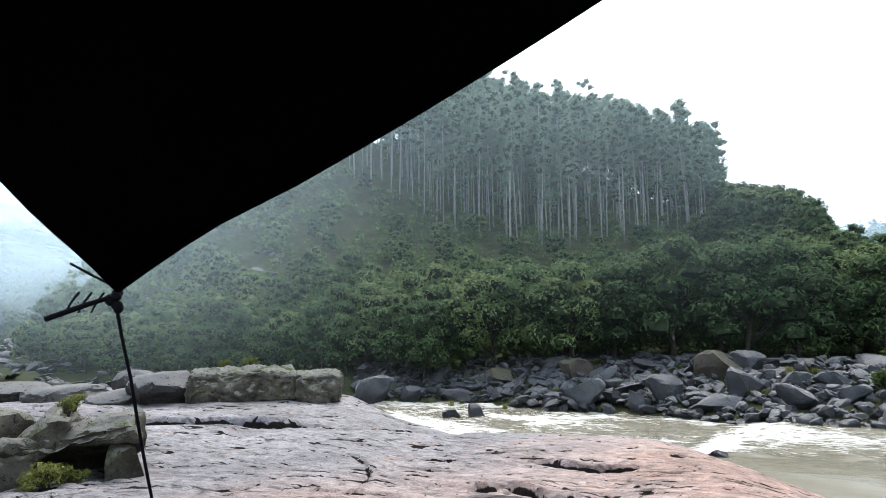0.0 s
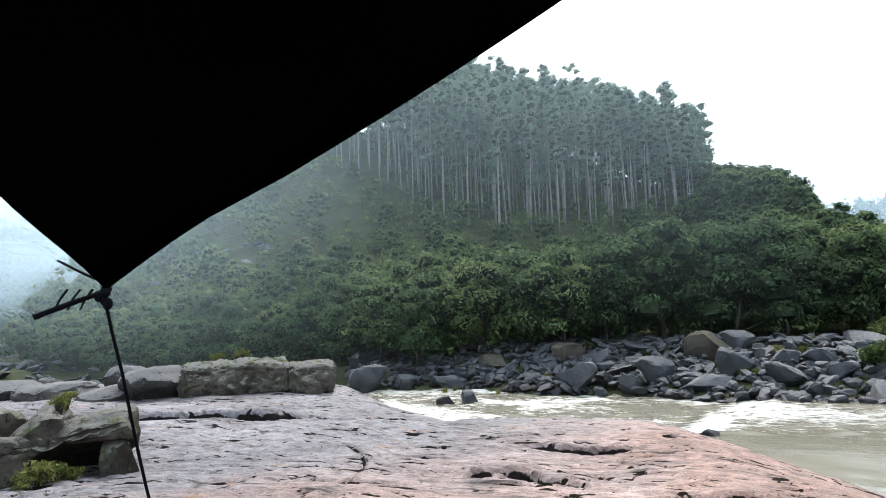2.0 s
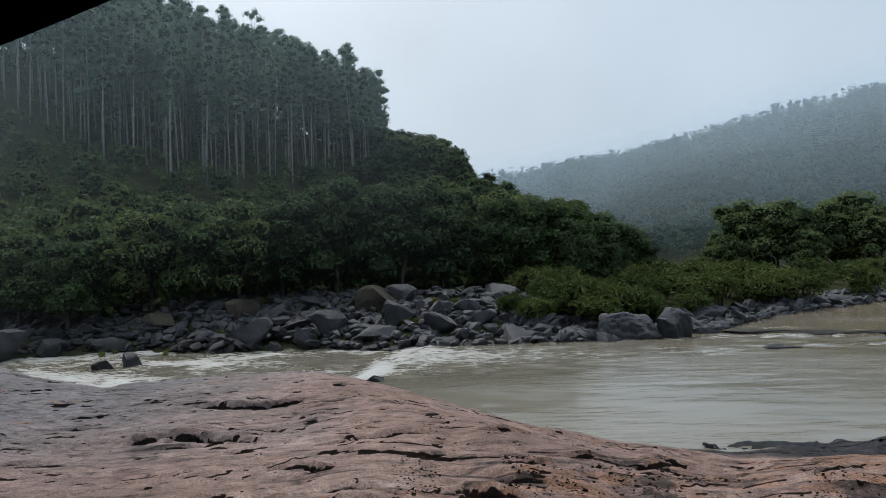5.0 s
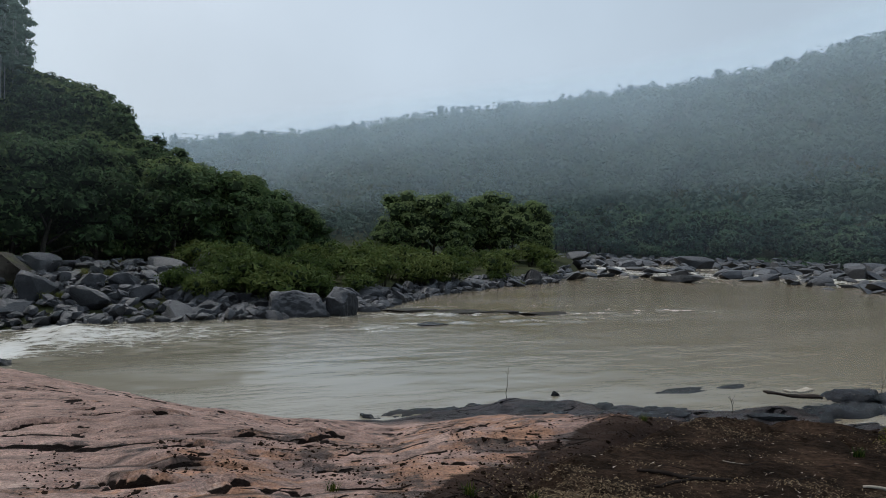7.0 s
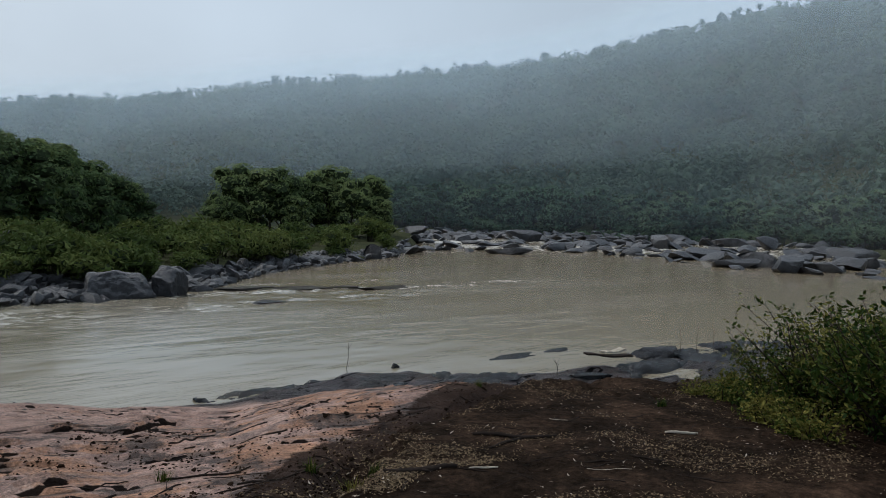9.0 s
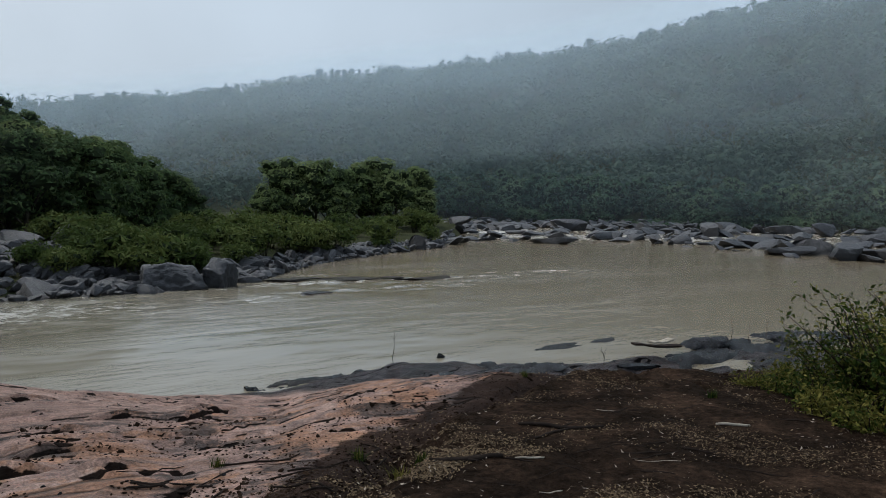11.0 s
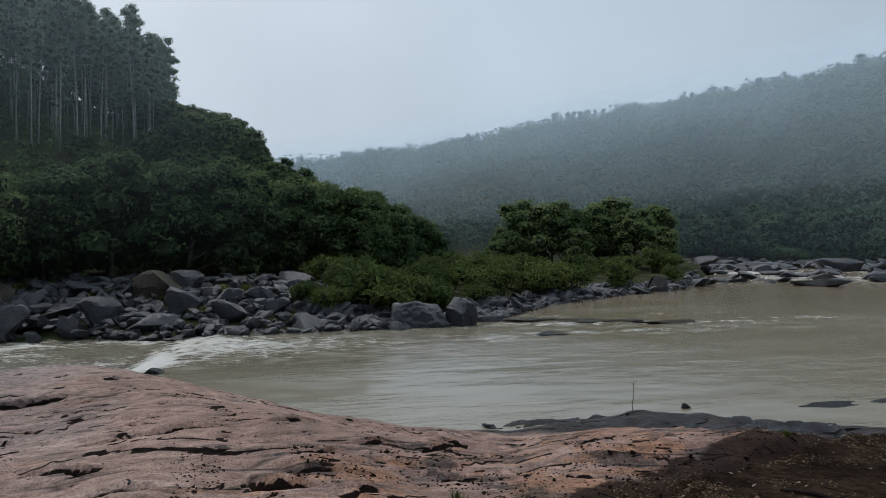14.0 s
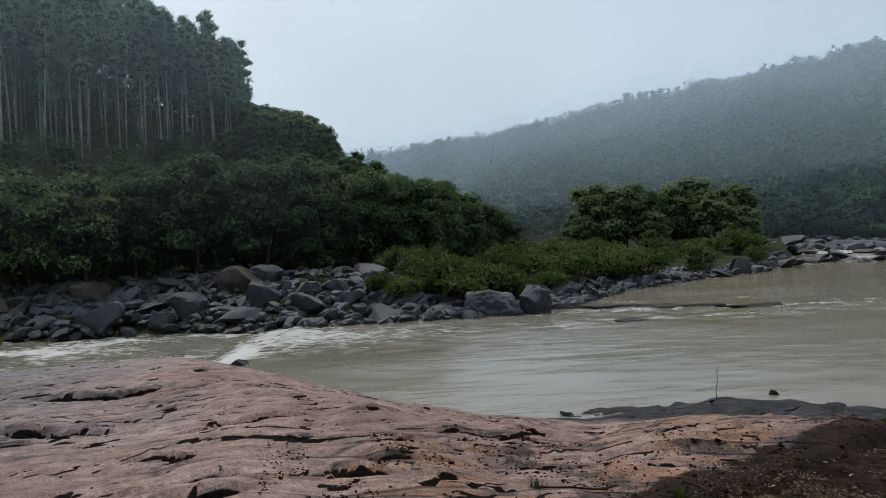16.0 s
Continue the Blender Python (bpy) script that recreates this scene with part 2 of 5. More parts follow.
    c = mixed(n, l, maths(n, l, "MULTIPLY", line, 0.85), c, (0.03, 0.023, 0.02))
    # wet, dark rock at the water's edge
    z = maths(n, l, "MULTIPLY_ADD", noise_node(n, l, 1.2, 4, 0.6, p), 0.5, sep.outputs["Z"])
    z = maths(n, l, "SUBTRACT", z, maths(n, l, "MULTIPLY", ramp(n, l, maths(n, l, "MULTIPLY_ADD", sep.outputs["X"], 0.25, -0.9), (0.0, (0, 0, 0)), (1.0, (1, 1, 1))), 0.38))
    dry = ramp(n, l, z, (0.32, (0, 0, 0)), (0.75, (1, 1, 1)))
    c = mixed(n, l, dry, mixed(n, l, 1.0, c, (0.105, 0.125, 0.165), "MULTIPLY"), c)
    l.new(c, b.inputs["Base Color"])
    l.new(ramp(n, l, dry, (0.0, (0.28, 0.28, 0.28)), (1.0, (0.55, 0.55, 0.55))), b.inputs["Roughness"])
    h = maths(n, l, "ADD", noise_node(n, l, 4.0, 9, 0.72, p, (0.8, 1.0, 1.0)), maths(n, l, "MULTIPLY", grain, 0.16))
    h = maths(n, l, "MULTIPLY_ADD", line, -0.4, maths(n, l, "MULTIPLY_ADD", spots, -0.3, h))
    bump(n, l, b, h, 1.0, 0.13)
    return m


def soil_material():
    m, n, l, b = material("damp_soil", 0.95, 0.03)
    p = place(n)
    f = noise_node(n, l, 1.1, 7, 0.7, p)
    c = ramp(n, l, f, (0.3, (0.009, 0.006, 0.0045)), (0.52, (0.034, 0.022, 0.0155)), (0.75, (0.115, 0.072, 0.05)))
    g = noise_node(n, l, 28, 4, 0.75, p)
    c = mixed(n, l, 0.7, c, ramp(n, l, g, (0.3, (0.2, 0.2, 0.2)), (0.75, (0.8, 0.78, 0.75))), "OVERLAY")
    crumb = noise_node(n, l, 9, 6, 0.75, p)
    c = mixed(n, l, 0.8, c, ramp(n, l, crumb, (0.36, (0.16, 0.16, 0.16)), (0.64, (0.8, 0.78, 0.75))), "OVERLAY")
    l.new(c, b.inputs["Base Color"])
    bump(n, l, b, maths(n, l, "ADD", maths(n, l, "ADD", crumb, noise_node(n, l, 3, 8, 0.7, p)), maths(n, l, "MULTIPLY", g, 0.4)), 1.0, 0.08)
    return m


def ground_material():
    m, n, l, b = material("forest_floor", 0.95, 0.05)
    p = place(n)
    f = noise_node(n, l, 0.25, 8, 0.65, p)
    l.new(ramp(n, l, f, (0.3, (0.03, 0.035, 0.018)), (0.5, (0.05, 0.055, 0.026)), (0.75, (0.085, 0.08, 0.05))), b.inputs["Base Color"])
    bump(n, l, b, noise_node(n, l, 2.0, 8, 0.7, p), 0.8, 0.3)
    return m


def water_material():
    m, n, l, b = material("muddy_water", 0.12, 0.5)
    p = place(n)
    mud = noise_node(n, l, 0.09, 4, 0.55, p, (0.6, 1.0, 1.0))
    c = ramp(n, l, mud, (0.3, (0.19, 0.165, 0.116)), (0.7, (0.3, 0.27, 0.212)))
    sep = n.new("ShaderNodeSeparateXYZ")
    l.new(p, sep.inputs[0])
    pool = maths(n, l, "MULTIPLY_ADD", sep.outputs["X"], 0.045, maths(n, l, "MULTIPLY_ADD", mud, 0.5, -0.25))  # browner in the slow pool upstream
    c = mixed(n, l, ramp(n, l, pool, (0.1, (0, 0, 0)), (0.9, (1, 1, 1))), c, (0.25, 0.2, 0.135))
    at = n.new("ShaderNodeAttribute")
    at.attribute_name = "foam"
    thin = noise_node(n, l, 2.4, 8, 0.78, p, (0.45, 1.3, 1.0))
    k = maths(n, l, "MULTIPLY_ADD", at.outputs["Fac"], 0.6, maths(n, l, "MULTIPLY_ADD", thin, 1.5, -0.25))
    k = ramp(n, l, k, (0.76, (0, 0, 0)), (1.0, (1, 1, 1)))
    c = mixed(n, l, k, c, (0.56, 0.55, 0.52))
    l.new(c, b.inputs["Base Color"])
    l.new(ramp(n, l, k, (0.0, (0.13, 0.13, 0.13)), (1.0, (0.7, 0.7, 0.7))), b.inputs["Roughness"])
    fine = noise_node(n, l, 2.6, 6, 0.6, p, (0.28, 1.0, 1.0))
    gusts = ramp(n, l, noise_node(n, l, 0.11, 4, 0.6, p, (0.4, 1.0, 1.0)), (0.44, (0.06, 0.06, 0.06)), (0.62, (1, 1, 1)))
    fine = maths(n, l, "MULTIPLY", fine, gusts)
    long = noise_node(n, l, 0.3, 4, 0.55, p, (0.6, 1.0, 1.0))
    bump(n, l, b, maths(n, l, "MULTIPLY_ADD", long, 1.2, fine), 0.4, 0.12)
    return m


GRANITE, SOIL, FLOOR, WATER = slab_material(), soil_material(), ground_material(), water_material()


def fabric():
    m, n, l, b = material("black_tarpaulin", 0.9, 0.02)
    p = n.new("ShaderNodeTexCoord").outputs["Object"]
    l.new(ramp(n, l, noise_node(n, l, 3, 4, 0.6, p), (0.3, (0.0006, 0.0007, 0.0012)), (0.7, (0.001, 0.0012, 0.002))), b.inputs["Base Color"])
    bump(n, l, b, noise_node(n, l, 5, 4, 0.5, p), 0.3, 0.02)
    return m


TARP = fabric()
ROPE = plain("dark_cord", (0.008, 0.008, 0.01), 0.9, 0.05, 40.0)


def mist_material(name, tint):
    """A veil sheet: mostly clear, the rest scattering daylight both ways."""
    m = bpy.data.materials.new(name)
    m.use_nodes = True
    n, l = m.node_tree.nodes, m.node_tree.links
    n.remove(n["Principled BSDF"])
    at = n.new("ShaderNodeAttribute")
    at.attribute_name = "haze"
    wisps = maths(n, l, "MULTIPLY_ADD", noise_node(n, l, 0.012, 4, 0.55, place(n)), 1.4, 0.3)
    k = maths(n, l, "MULTIPLY", at.outputs["Fac"], wisps)
    d, t = n.new("ShaderNodeBsdfDiffuse"), n.new("ShaderNodeBsdfTranslucent")
    for s in (d, t):
        s.inputs["Color"].default_value = (*tint, 1)
    both, clear, out = n.new("ShaderNodeMixShader"), n.new("ShaderNodeBsdfTransparent"), n.new("ShaderNodeMixShader")
    both.inputs[0].default_value = 0.2
    l.new(d.outputs[0], both.inputs[1]), l.new(t.outputs[0], both.inputs[2])
    l.new(k, out.inputs[0]), l.new(clear.outputs[0], out.inputs[1]), l.new(both.outputs[0], out.inputs[2])
    l.new(out.outputs[0], n["Material Output"].inputs["Surface"])
    return m


MIST, MIST_GLARE = mist_material("drizzle_mist", (0.74, 0.89, 1.0)), mist_material("hill_mist_and_glare", (0.83, 0.93, 0.94))


# ---- building helpers ----
def mesh_of(name, verts, faces, mat, smooth=False):
    me = bpy.data.meshes.new(name)
    me.from_pydata([tuple(v) for v in np.asarray(verts, float).tolist()], [], [tuple(f) for f in (faces.tolist() if hasattr(faces, "tolist") else faces)])
    me.materials.append(mat)
    if smooth:
        me.polygons.foreach_set("use_smooth", [True] * len(me.polygons))
    me.update()
    return me


def part(name, bm, mat, parent, label="", smooth=True):
    me = bpy.data.meshes.new(name)
    bm.to_mesh(me)
    bm.free()
    me.materials.append(mat)
    if smooth:
        me.polygons.foreach_set("use_smooth", [True] * len(me.polygons))
    ob = new(name, me)
    ob.parent = parent
    return tagged(ob, label)


def under(name, me, parent, label=""):
    ob = new(name, me)
    ob.parent = parent
    return tagged(ob, label)


def polar(az, r, z=0.0):
    a = radians(az)
    return Vector((-math.sin(a) * r, math.cos(a) * r, z))


def bend(x, xs, ys):
    return np.interp(x, xs, ys)


def fbm(x, y, s, octaves=4, seed=0.0):
    return noise.fractal(Vector((x * s + seed, y * s - seed, seed * 0.7)), 0.8, 2.1, octaves)


def tube(bm, pts, radii, sides=6):
    """A tapered tube along pts."""
    rings = []
    for i, p in enumerate(pts):
        p = Vector(p)
        d = (Vector(pts[min(i + 1, len(pts) - 1)]) - Vector(pts[max(i - 1, 0)])).normalized()
        u = d.orthogonal().normalized()
        v = d.cross(u)
        rings.append([bm.verts.new(p + (u * math.cos(k * math.tau / sides) + v * math.sin(k * math.tau / sides)) * radii[i]) for k in range(sides)])
    for a, b in zip(rings, rings[1:]):
        for k in range(sides):
            bm.faces.new((a[k], a[(k + 1) % sides], b[(k + 1) % sides], b[k]))
    bm.faces.new(rings[0][::-1])
    bm.faces.new(rings[-1])


def cards(rng, centres, normals, lo, hi, slim=0.55, three=False):
    """Small pointed leaf clumps, one at each centre, facing about along its normal."""
    n = len(centres)
    nrm = normals / np.maximum(np.linalg.norm(normals, axis=1, keepdims=True), 1e-6)
    u = np.cross(nrm, rng.normal(size=(n, 3)))
    u /= np.maximum(np.linalg.norm(u, axis=1, keepdims=True), 1e-6)
    v = np.cross(nrm, u)
    s = rng.uniform(lo, hi, (n, 1))
    lift = nrm * s * rng.uniform(-0.25, 0.35, (n, 1))
    if three:
        s = s * 1.2
        verts = np.stack([centres - u * s - v * s * slim * 0.5, centres + u * s * 0.35 - v * s * slim, centres + u * s * 0.7 + v * s * slim + lift], 1).reshape(-1, 3)
        return verts, np.arange(3 * n).reshape(n, 3)
    verts = np.stack([centres - u * s, centres - v * s * slim + lift, centres + u * s, centres + v * s * slim + lift], 1).reshape(-1, 3)
    return verts, np.arange(4 * n).reshape(n, 4)


bm0 = bmesh.new()
bmesh.ops.create_icosphere(bm0, subdivisions=1, radius=1.0)
bm0.verts.index_update()
CORE_V = np.array([v.co[:] for v in bm0.verts])
CORE_F = np.array([[v.index for v in f.verts] for f in bm0.faces])
bm0.free()


def lobed(rng, lobes, count, lo, hi, shell=(0.6, 1.05), up=0.35, slim=0.55, jitter=0.4, core=0.0):
    """Leaf clumps over a group of lobes (centre, radii)."""
    c = np.array([q[0] for q in lobes], float)
    r = np.array([q[1] for q in lobes], float)
    w = (r[:, 0] * r[:, 2]) ** 0.9
    k = rng.choice(len(lobes), count, p=w / w.sum())
    d = rng.normal(size=(count, 3))
    d[:, 2] += up
    d /= np.linalg.norm(d, axis=1, keepdims=True)
    at = c[k] + d * r[k] * rng.uniform(*shell, (count, 1))
    verts, faces = cards(rng, at, d + rng.normal(size=(count, 3)) * jitter + np.array((0, 0, 0.35)), lo, hi, slim, True)
    if not core:
        return verts, faces.tolist()
    verts, faces, base = [verts], faces.tolist(), len(verts)
    for cc, rr in zip(c, r):  # inner core of each lobe; crown_of paints it dark as shade
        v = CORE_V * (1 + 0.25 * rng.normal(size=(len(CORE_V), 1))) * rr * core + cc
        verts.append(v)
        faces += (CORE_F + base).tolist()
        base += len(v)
    return np.concatenate(verts), faces


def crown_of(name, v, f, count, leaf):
    """A crown: its first faces are leaves, the rest a core painted dark for the shade inside."""
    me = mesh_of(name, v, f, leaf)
    me.materials.append(CROWN_SHADE)
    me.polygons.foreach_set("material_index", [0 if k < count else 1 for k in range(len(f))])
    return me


def boulder_mesh(name, seed, mat, cuts=9, squash=0.75, sub=3, rough=0.06, boxy=2.8, depth=(0.36, 0.74)):
    """A worn block of stone: a rounded box trimmed by planes, uneven. About 1 m across, base a little below z = 0."""
    rng = np.random.default_rng(seed)
    bm = bmesh.new()
    bmesh.ops.create_icosphere(bm, subdivisions=sub, radius=1.0)
    planes = []
    for _ in range(cuts):
        d = rng.normal(size=3)
        d[2] *= 0.8
        planes.append((Vector(d / np.linalg.norm(d)), rng.uniform(*depth)))
    for v in bm.verts:
        p = v.co / (abs(v.co.x) ** boxy + abs(v.co.y) ** boxy + abs(v.co.z) ** boxy) ** (1 / boxy)
        for d, h in planes:
            over = p.dot(d) - h
            if over > 0:
                p = p - d * over * 0.96
        q = p + Vector((seed * 3.1, seed * 1.7, 0))
        p = p * (1 + rough * noise.fractal(q * 1.6, 0.9, 2.0, 4) + rough * 0.4 * noise.noise(q * 6))
        v.co = Vector((p.x * 0.6, p.y * 0.6, p.z * 0.6 * squash + 0.3 * squash))
    me = bpy.data.meshes.new(name)
    bm.to_mesh(me)
    bm.free()
    me.materials.append(mat)
    me.polygons.foreach_set("use_smooth", [True] * len(me.polygons))
    me.set_sharp_from_angle(angle=radians(20))
    return me


def hewn(name, profile, width, seed, mat, rough=0.05, bevel=0.06, shape=None):
    """A split block: a profile (depth, height) drawn out sideways, its edges worn and faces uneven."""
    bm = bmesh.new()
    ends = [[bm.verts.new((sx * width / 2, y, z)) for y, z in profile] for sx in (-1, 1)]
    n = len(profile)
    bm.faces.new(ends[0])
    bm.faces.new(ends[1][::-1])
    for k in range(n):
        bm.faces.new((ends[0][k], ends[1][k], ends[1][(k + 1) % n], ends[0][(k + 1) % n]))
    if shape:
        for v in bm.verts:
            v.co = shape(v.co)
    bmesh.ops.recalc_face_normals(bm, faces=bm.faces)
    bmesh.ops.bevel(bm, geom=bm.edges[:], offset=bevel, segments=2, profile=0.6, affect="EDGES")
    bmesh.ops.triangulate(bm, faces=bm.faces)
    for _ in range(5):
        long = [e for e in bm.edges if e.calc_length() > 0.16]
        if not long or len(bm.verts) > 6000:
            break
        bmesh.ops.subdivide_edges(bm, edges=long, cuts=1)
        bmesh.ops.triangulate(bm, faces=bm.faces)
    bm.normal_update()
    for v in bm.verts:
        q = v.co * 1.1 + Vector((seed * 2.3, seed, 0))
        v.co += v.normal * rough * (noise.fractal(q, 0.9, 2.0, 3) + 0.5 * noise.fractal(q * 4, 0.9, 2.0, 3)) + Vector((0, 0, 0.13 * noise.noise(q * 0.7)))
    me = bpy.data.meshes.new(name)
    bm.to_mesh(me)
    bm.free()
    me.materials.append(mat)
    me.polygons.foreach_set("use_smooth", [True] * len(me.polygons))
    me.set_sharp_from_angle(angle=radians(38))
    return me


# ---- the lie of the land ----
def soil_reach(az):
    if az > 100:
        az -= 360
    return bend(az, (-260, -225, -180, -120, -75, -60, -52, -43, -34, -25, -17, -8), (2.0, 7.0, 11.0, 12.5, 11.5, 10.3, 10.0, 9.3, 6.8, 5.0, 3.4, 2.0))


def soft_least(a, b, k):
    h = max(0.0, k - abs(a - b)) / k
    return min(a, b) - h * h * k / 4


def slab_height(x, y):
    """The bare rock shelf that falls from the camp to the river."""
    az, r = math.degrees(math.atan2(-x, y)), math.hypot(x, y)
    shore = bend(az, (-110, -75, -62, -52, -45, -38, -26, -18, -10, -2, 4, 8, 11, 16, 24, 32, 37, 42, 60, 80, 120),
                 (28, 25, 23.5, 19, 17.3, 17.0, 16.0, 14.7, 14.7, 16.0, 17.9, 20.3, 22.4, 24.0, 24.5, 24.5, 29, 40, 48, 46, 40))
    top = bend(az, (-45, -20, 3, 20, 34, 50, 60, 70, 110), (1.8, 2.1, 2.0, 1.5, 1.5, 1.72, 1.7, 1.72, 2.4))
    top = 2.42 + (top - 2.42) * min(1.0, max(0.0, (r - 4) / 9))
    fall = bend(az, (-70, -40, -22, 5, 30, 42, 60), (3.0, 3.0, 4.0, 4.6, 3.6, 4.0, 5.0))
    s = shore - r
    if s > 0:
        even = 2.35 * (1 - (1 - min(s / 13.0, 1.0)) ** (1.25 + 0.45 * min(1.0, max(0.0, (az + 19) / 7, (10 - r) / 4))))
        # flat faces: the gentle front, the side that dips to the pool, and the level back
        dip = 0.37 * (10.55 - 0.78 * min(x, 0.5) - 0.62 * y) + 0.03
        flat = top * (1 - math.exp(-s / fall))
        w = min(1.0, max(0.0, (az + 7) / 12))
        z = even * (1 - w) + soft_least(dip, flat, 0.3) * w
    else:
        z = s * 0.25
    if az < -20:  # low wet ledges before the upstream pool
        low = min(1.0, (-20 - az) / 8)
        step = 0.08 + 0.2 * fbm(x * 0.7, y * 1.8, 0.45, 4, 3.0) + 0.02 * (s - 3) - 0.3 * max(0.0, 0.2 - s)
        edge = max(0.0, min(1.0, (bend(az, (-75, -62, -52, -43, -34, -26), (15, 13, 9.3, 7.6, 5.4, 3.6)) - s) / 1.4))
        z = z + (step - z) * low * edge if s > -3 else z
    if az > 100:
        w = min(1.0, (az - 100) / 40)
        z += w * (min(z, 2.44 - 0.07 * r - 0.25 * min(1.0, max(0.0, (soil_reach(az) - r) / 0.8))) - z)
    if az < -15:
        z += min(1.0, (-15 - az) / 12) * (min(z, 2.44 - 0.07 * r - 0.25 * min(1.0, max(0.0, (soil_reach(az) - r) / 0.8))) - z)
    z -= 0.15 * max(0.0, min(1.0, (soil_reach(az) - 0.5 - r) / 1.0))
    return z


CRACKS = []  # x, y, half length, direction, depth, width


def crack(depth, width, *way):
    """A weathered crack of the shelf along a bent line."""
    for (ax, ay), (bx, by) in zip(way, way[1:]):
        length = math.hypot(bx - ax, by - ay)
        CRACKS.append(((ax + bx) / 2, (ay + by) / 2, length * 0.58 + width * 0.5, (bx - ax) / length, (by - ay) / length, depth, width))


crack(0.3, 0.28, (-16.38, 10.88), (-15.3, 11.54), (-14.24, 12.06), (-13.1, 12.12), (-12.77, 13.14))
crack(0.12, 0.05, (-12.77, 13.14), (-11.75, 13.93), (-10.68, 15.75))
crack(0.12, 0.05, (-9.2, 10.81), (-7.89, 9.79), (-6.78, 8.39), (-6.01, 7.03), (-5.34, 7.24))
crack(0.14, 0.06, (-7.72, 10.66), (-6.84, 10.97))
crack(0.24, 0.16, (-5.86, 12.47), (-5.22, 12.27), (-4.55, 12.64), (-3.96, 13.08))
crack(0.22, 0.15, (-5.05, 8.76), (-4.92, 9.34), (-4.29, 9.0), (-3.22, 8.22))
crack(0.12, 0.06, (-4.53, 7.93), (-3.43, 7.99))
crack(0.12, 0.05, (-2.03, 7.4), (-0.82, 7.87))
crack(0.1, 0.05, (-3.2, 10.08), (-3.13, 10.42))
crack(0.1, 0.04, (-1.93, 8.28), (-1.54, 8.25))
crack(0.1, 0.06, (-7.32, 13.18), (-6.77, 13.47))
crack(0.1, 0.04, (-3.72, 8.54), (-3.35, 8.94))
crack(0.1, 0.05, (-3.46, 10.67), (-3.29, 10.81))
crack(0.1, 0.05, (-2.53, 10.84), (-2.43, 11.17))
crack(0.12, 0.06, (-2.23, 6.3), (-1.76, 6.12))
crack(0.12, 0.06, (-1.45, 5.32), (-1.07, 5.28))
crack(0.16, 0.08, (-1.62, 4.75), (-1.25, 4.71), (-0.97, 4.78))
crack(0.14, 0.07, (-0.46, 5.41), (-0.21, 5.2), (0.05, 5.18))
crack(0.1, 0.04, (-0.01, 5.72), (0.5, 5.8))
crack(0.1, 0.05, (-0.36, 7.88), (0.3, 8.87))
crack(0.07, 0.03, (-2.09, 8.6), (-1.69, 8.5))
crack(0.07, 0.03, (-1.03, 8.64), (-0.74, 8.96))
crack(0.1, 0.04, (0.15, 6.38), (0.39, 6.38))
crack(0.1, 0.07, (1.35, 7.45), (2.0, 7.95))
crack(0.12, 0.05, (0.33, 5.08), (0.6, 5.02))
crack(0.08, 0.035, (0.51, 6.83), (1.08, 7.18))
crack(0.14, 0.07, (-0.06, 5.76), (0.28, 5.84))
crack(0.1, 0.045, (0.26, 5.0), (0.55, 4.97))
crack(0.1, 0.07, (1.34, 6.99), (1.91, 7.78))
crack(0.07, 0.03, (0.01, 6.23), (0.21, 6.34))

slot_rng = random.Random(77)
for _ in range(90):  # shorter weathered slots, mostly along the grain of the rock
    q = polar(slot_rng.uniform(-30, 52), 4.2 + 13 * slot_rng.random() ** 1.2)
    half = slot_rng.uniform(0.04, 0.3) * (0.6 + q.length / 14)
    turn = slot_rng.gauss(4, 16)
    CRACKS.append((q.x, q.y, half, math.cos(radians(turn)), math.sin(radians(turn)), slot_rng.uniform(0.04, 0.09), slot_rng.uniform(0.012, 0.035)))
CELLS = {}
for crack_row in CRACKS:
    span = crack_row[2] * 1.2 + 0.5
    for ci in range(int((crack_row[0] - span) // 1), int((crack_row[0] + span) // 1) + 1):
        for cj in range(int((crack_row[1] - span * 0.6 - 0.8) // 1), int((crack_row[1] + span * 0.6 + 0.8) // 1) + 1):
            CELLS.setdefault((ci, cj), []).append(crack_row)


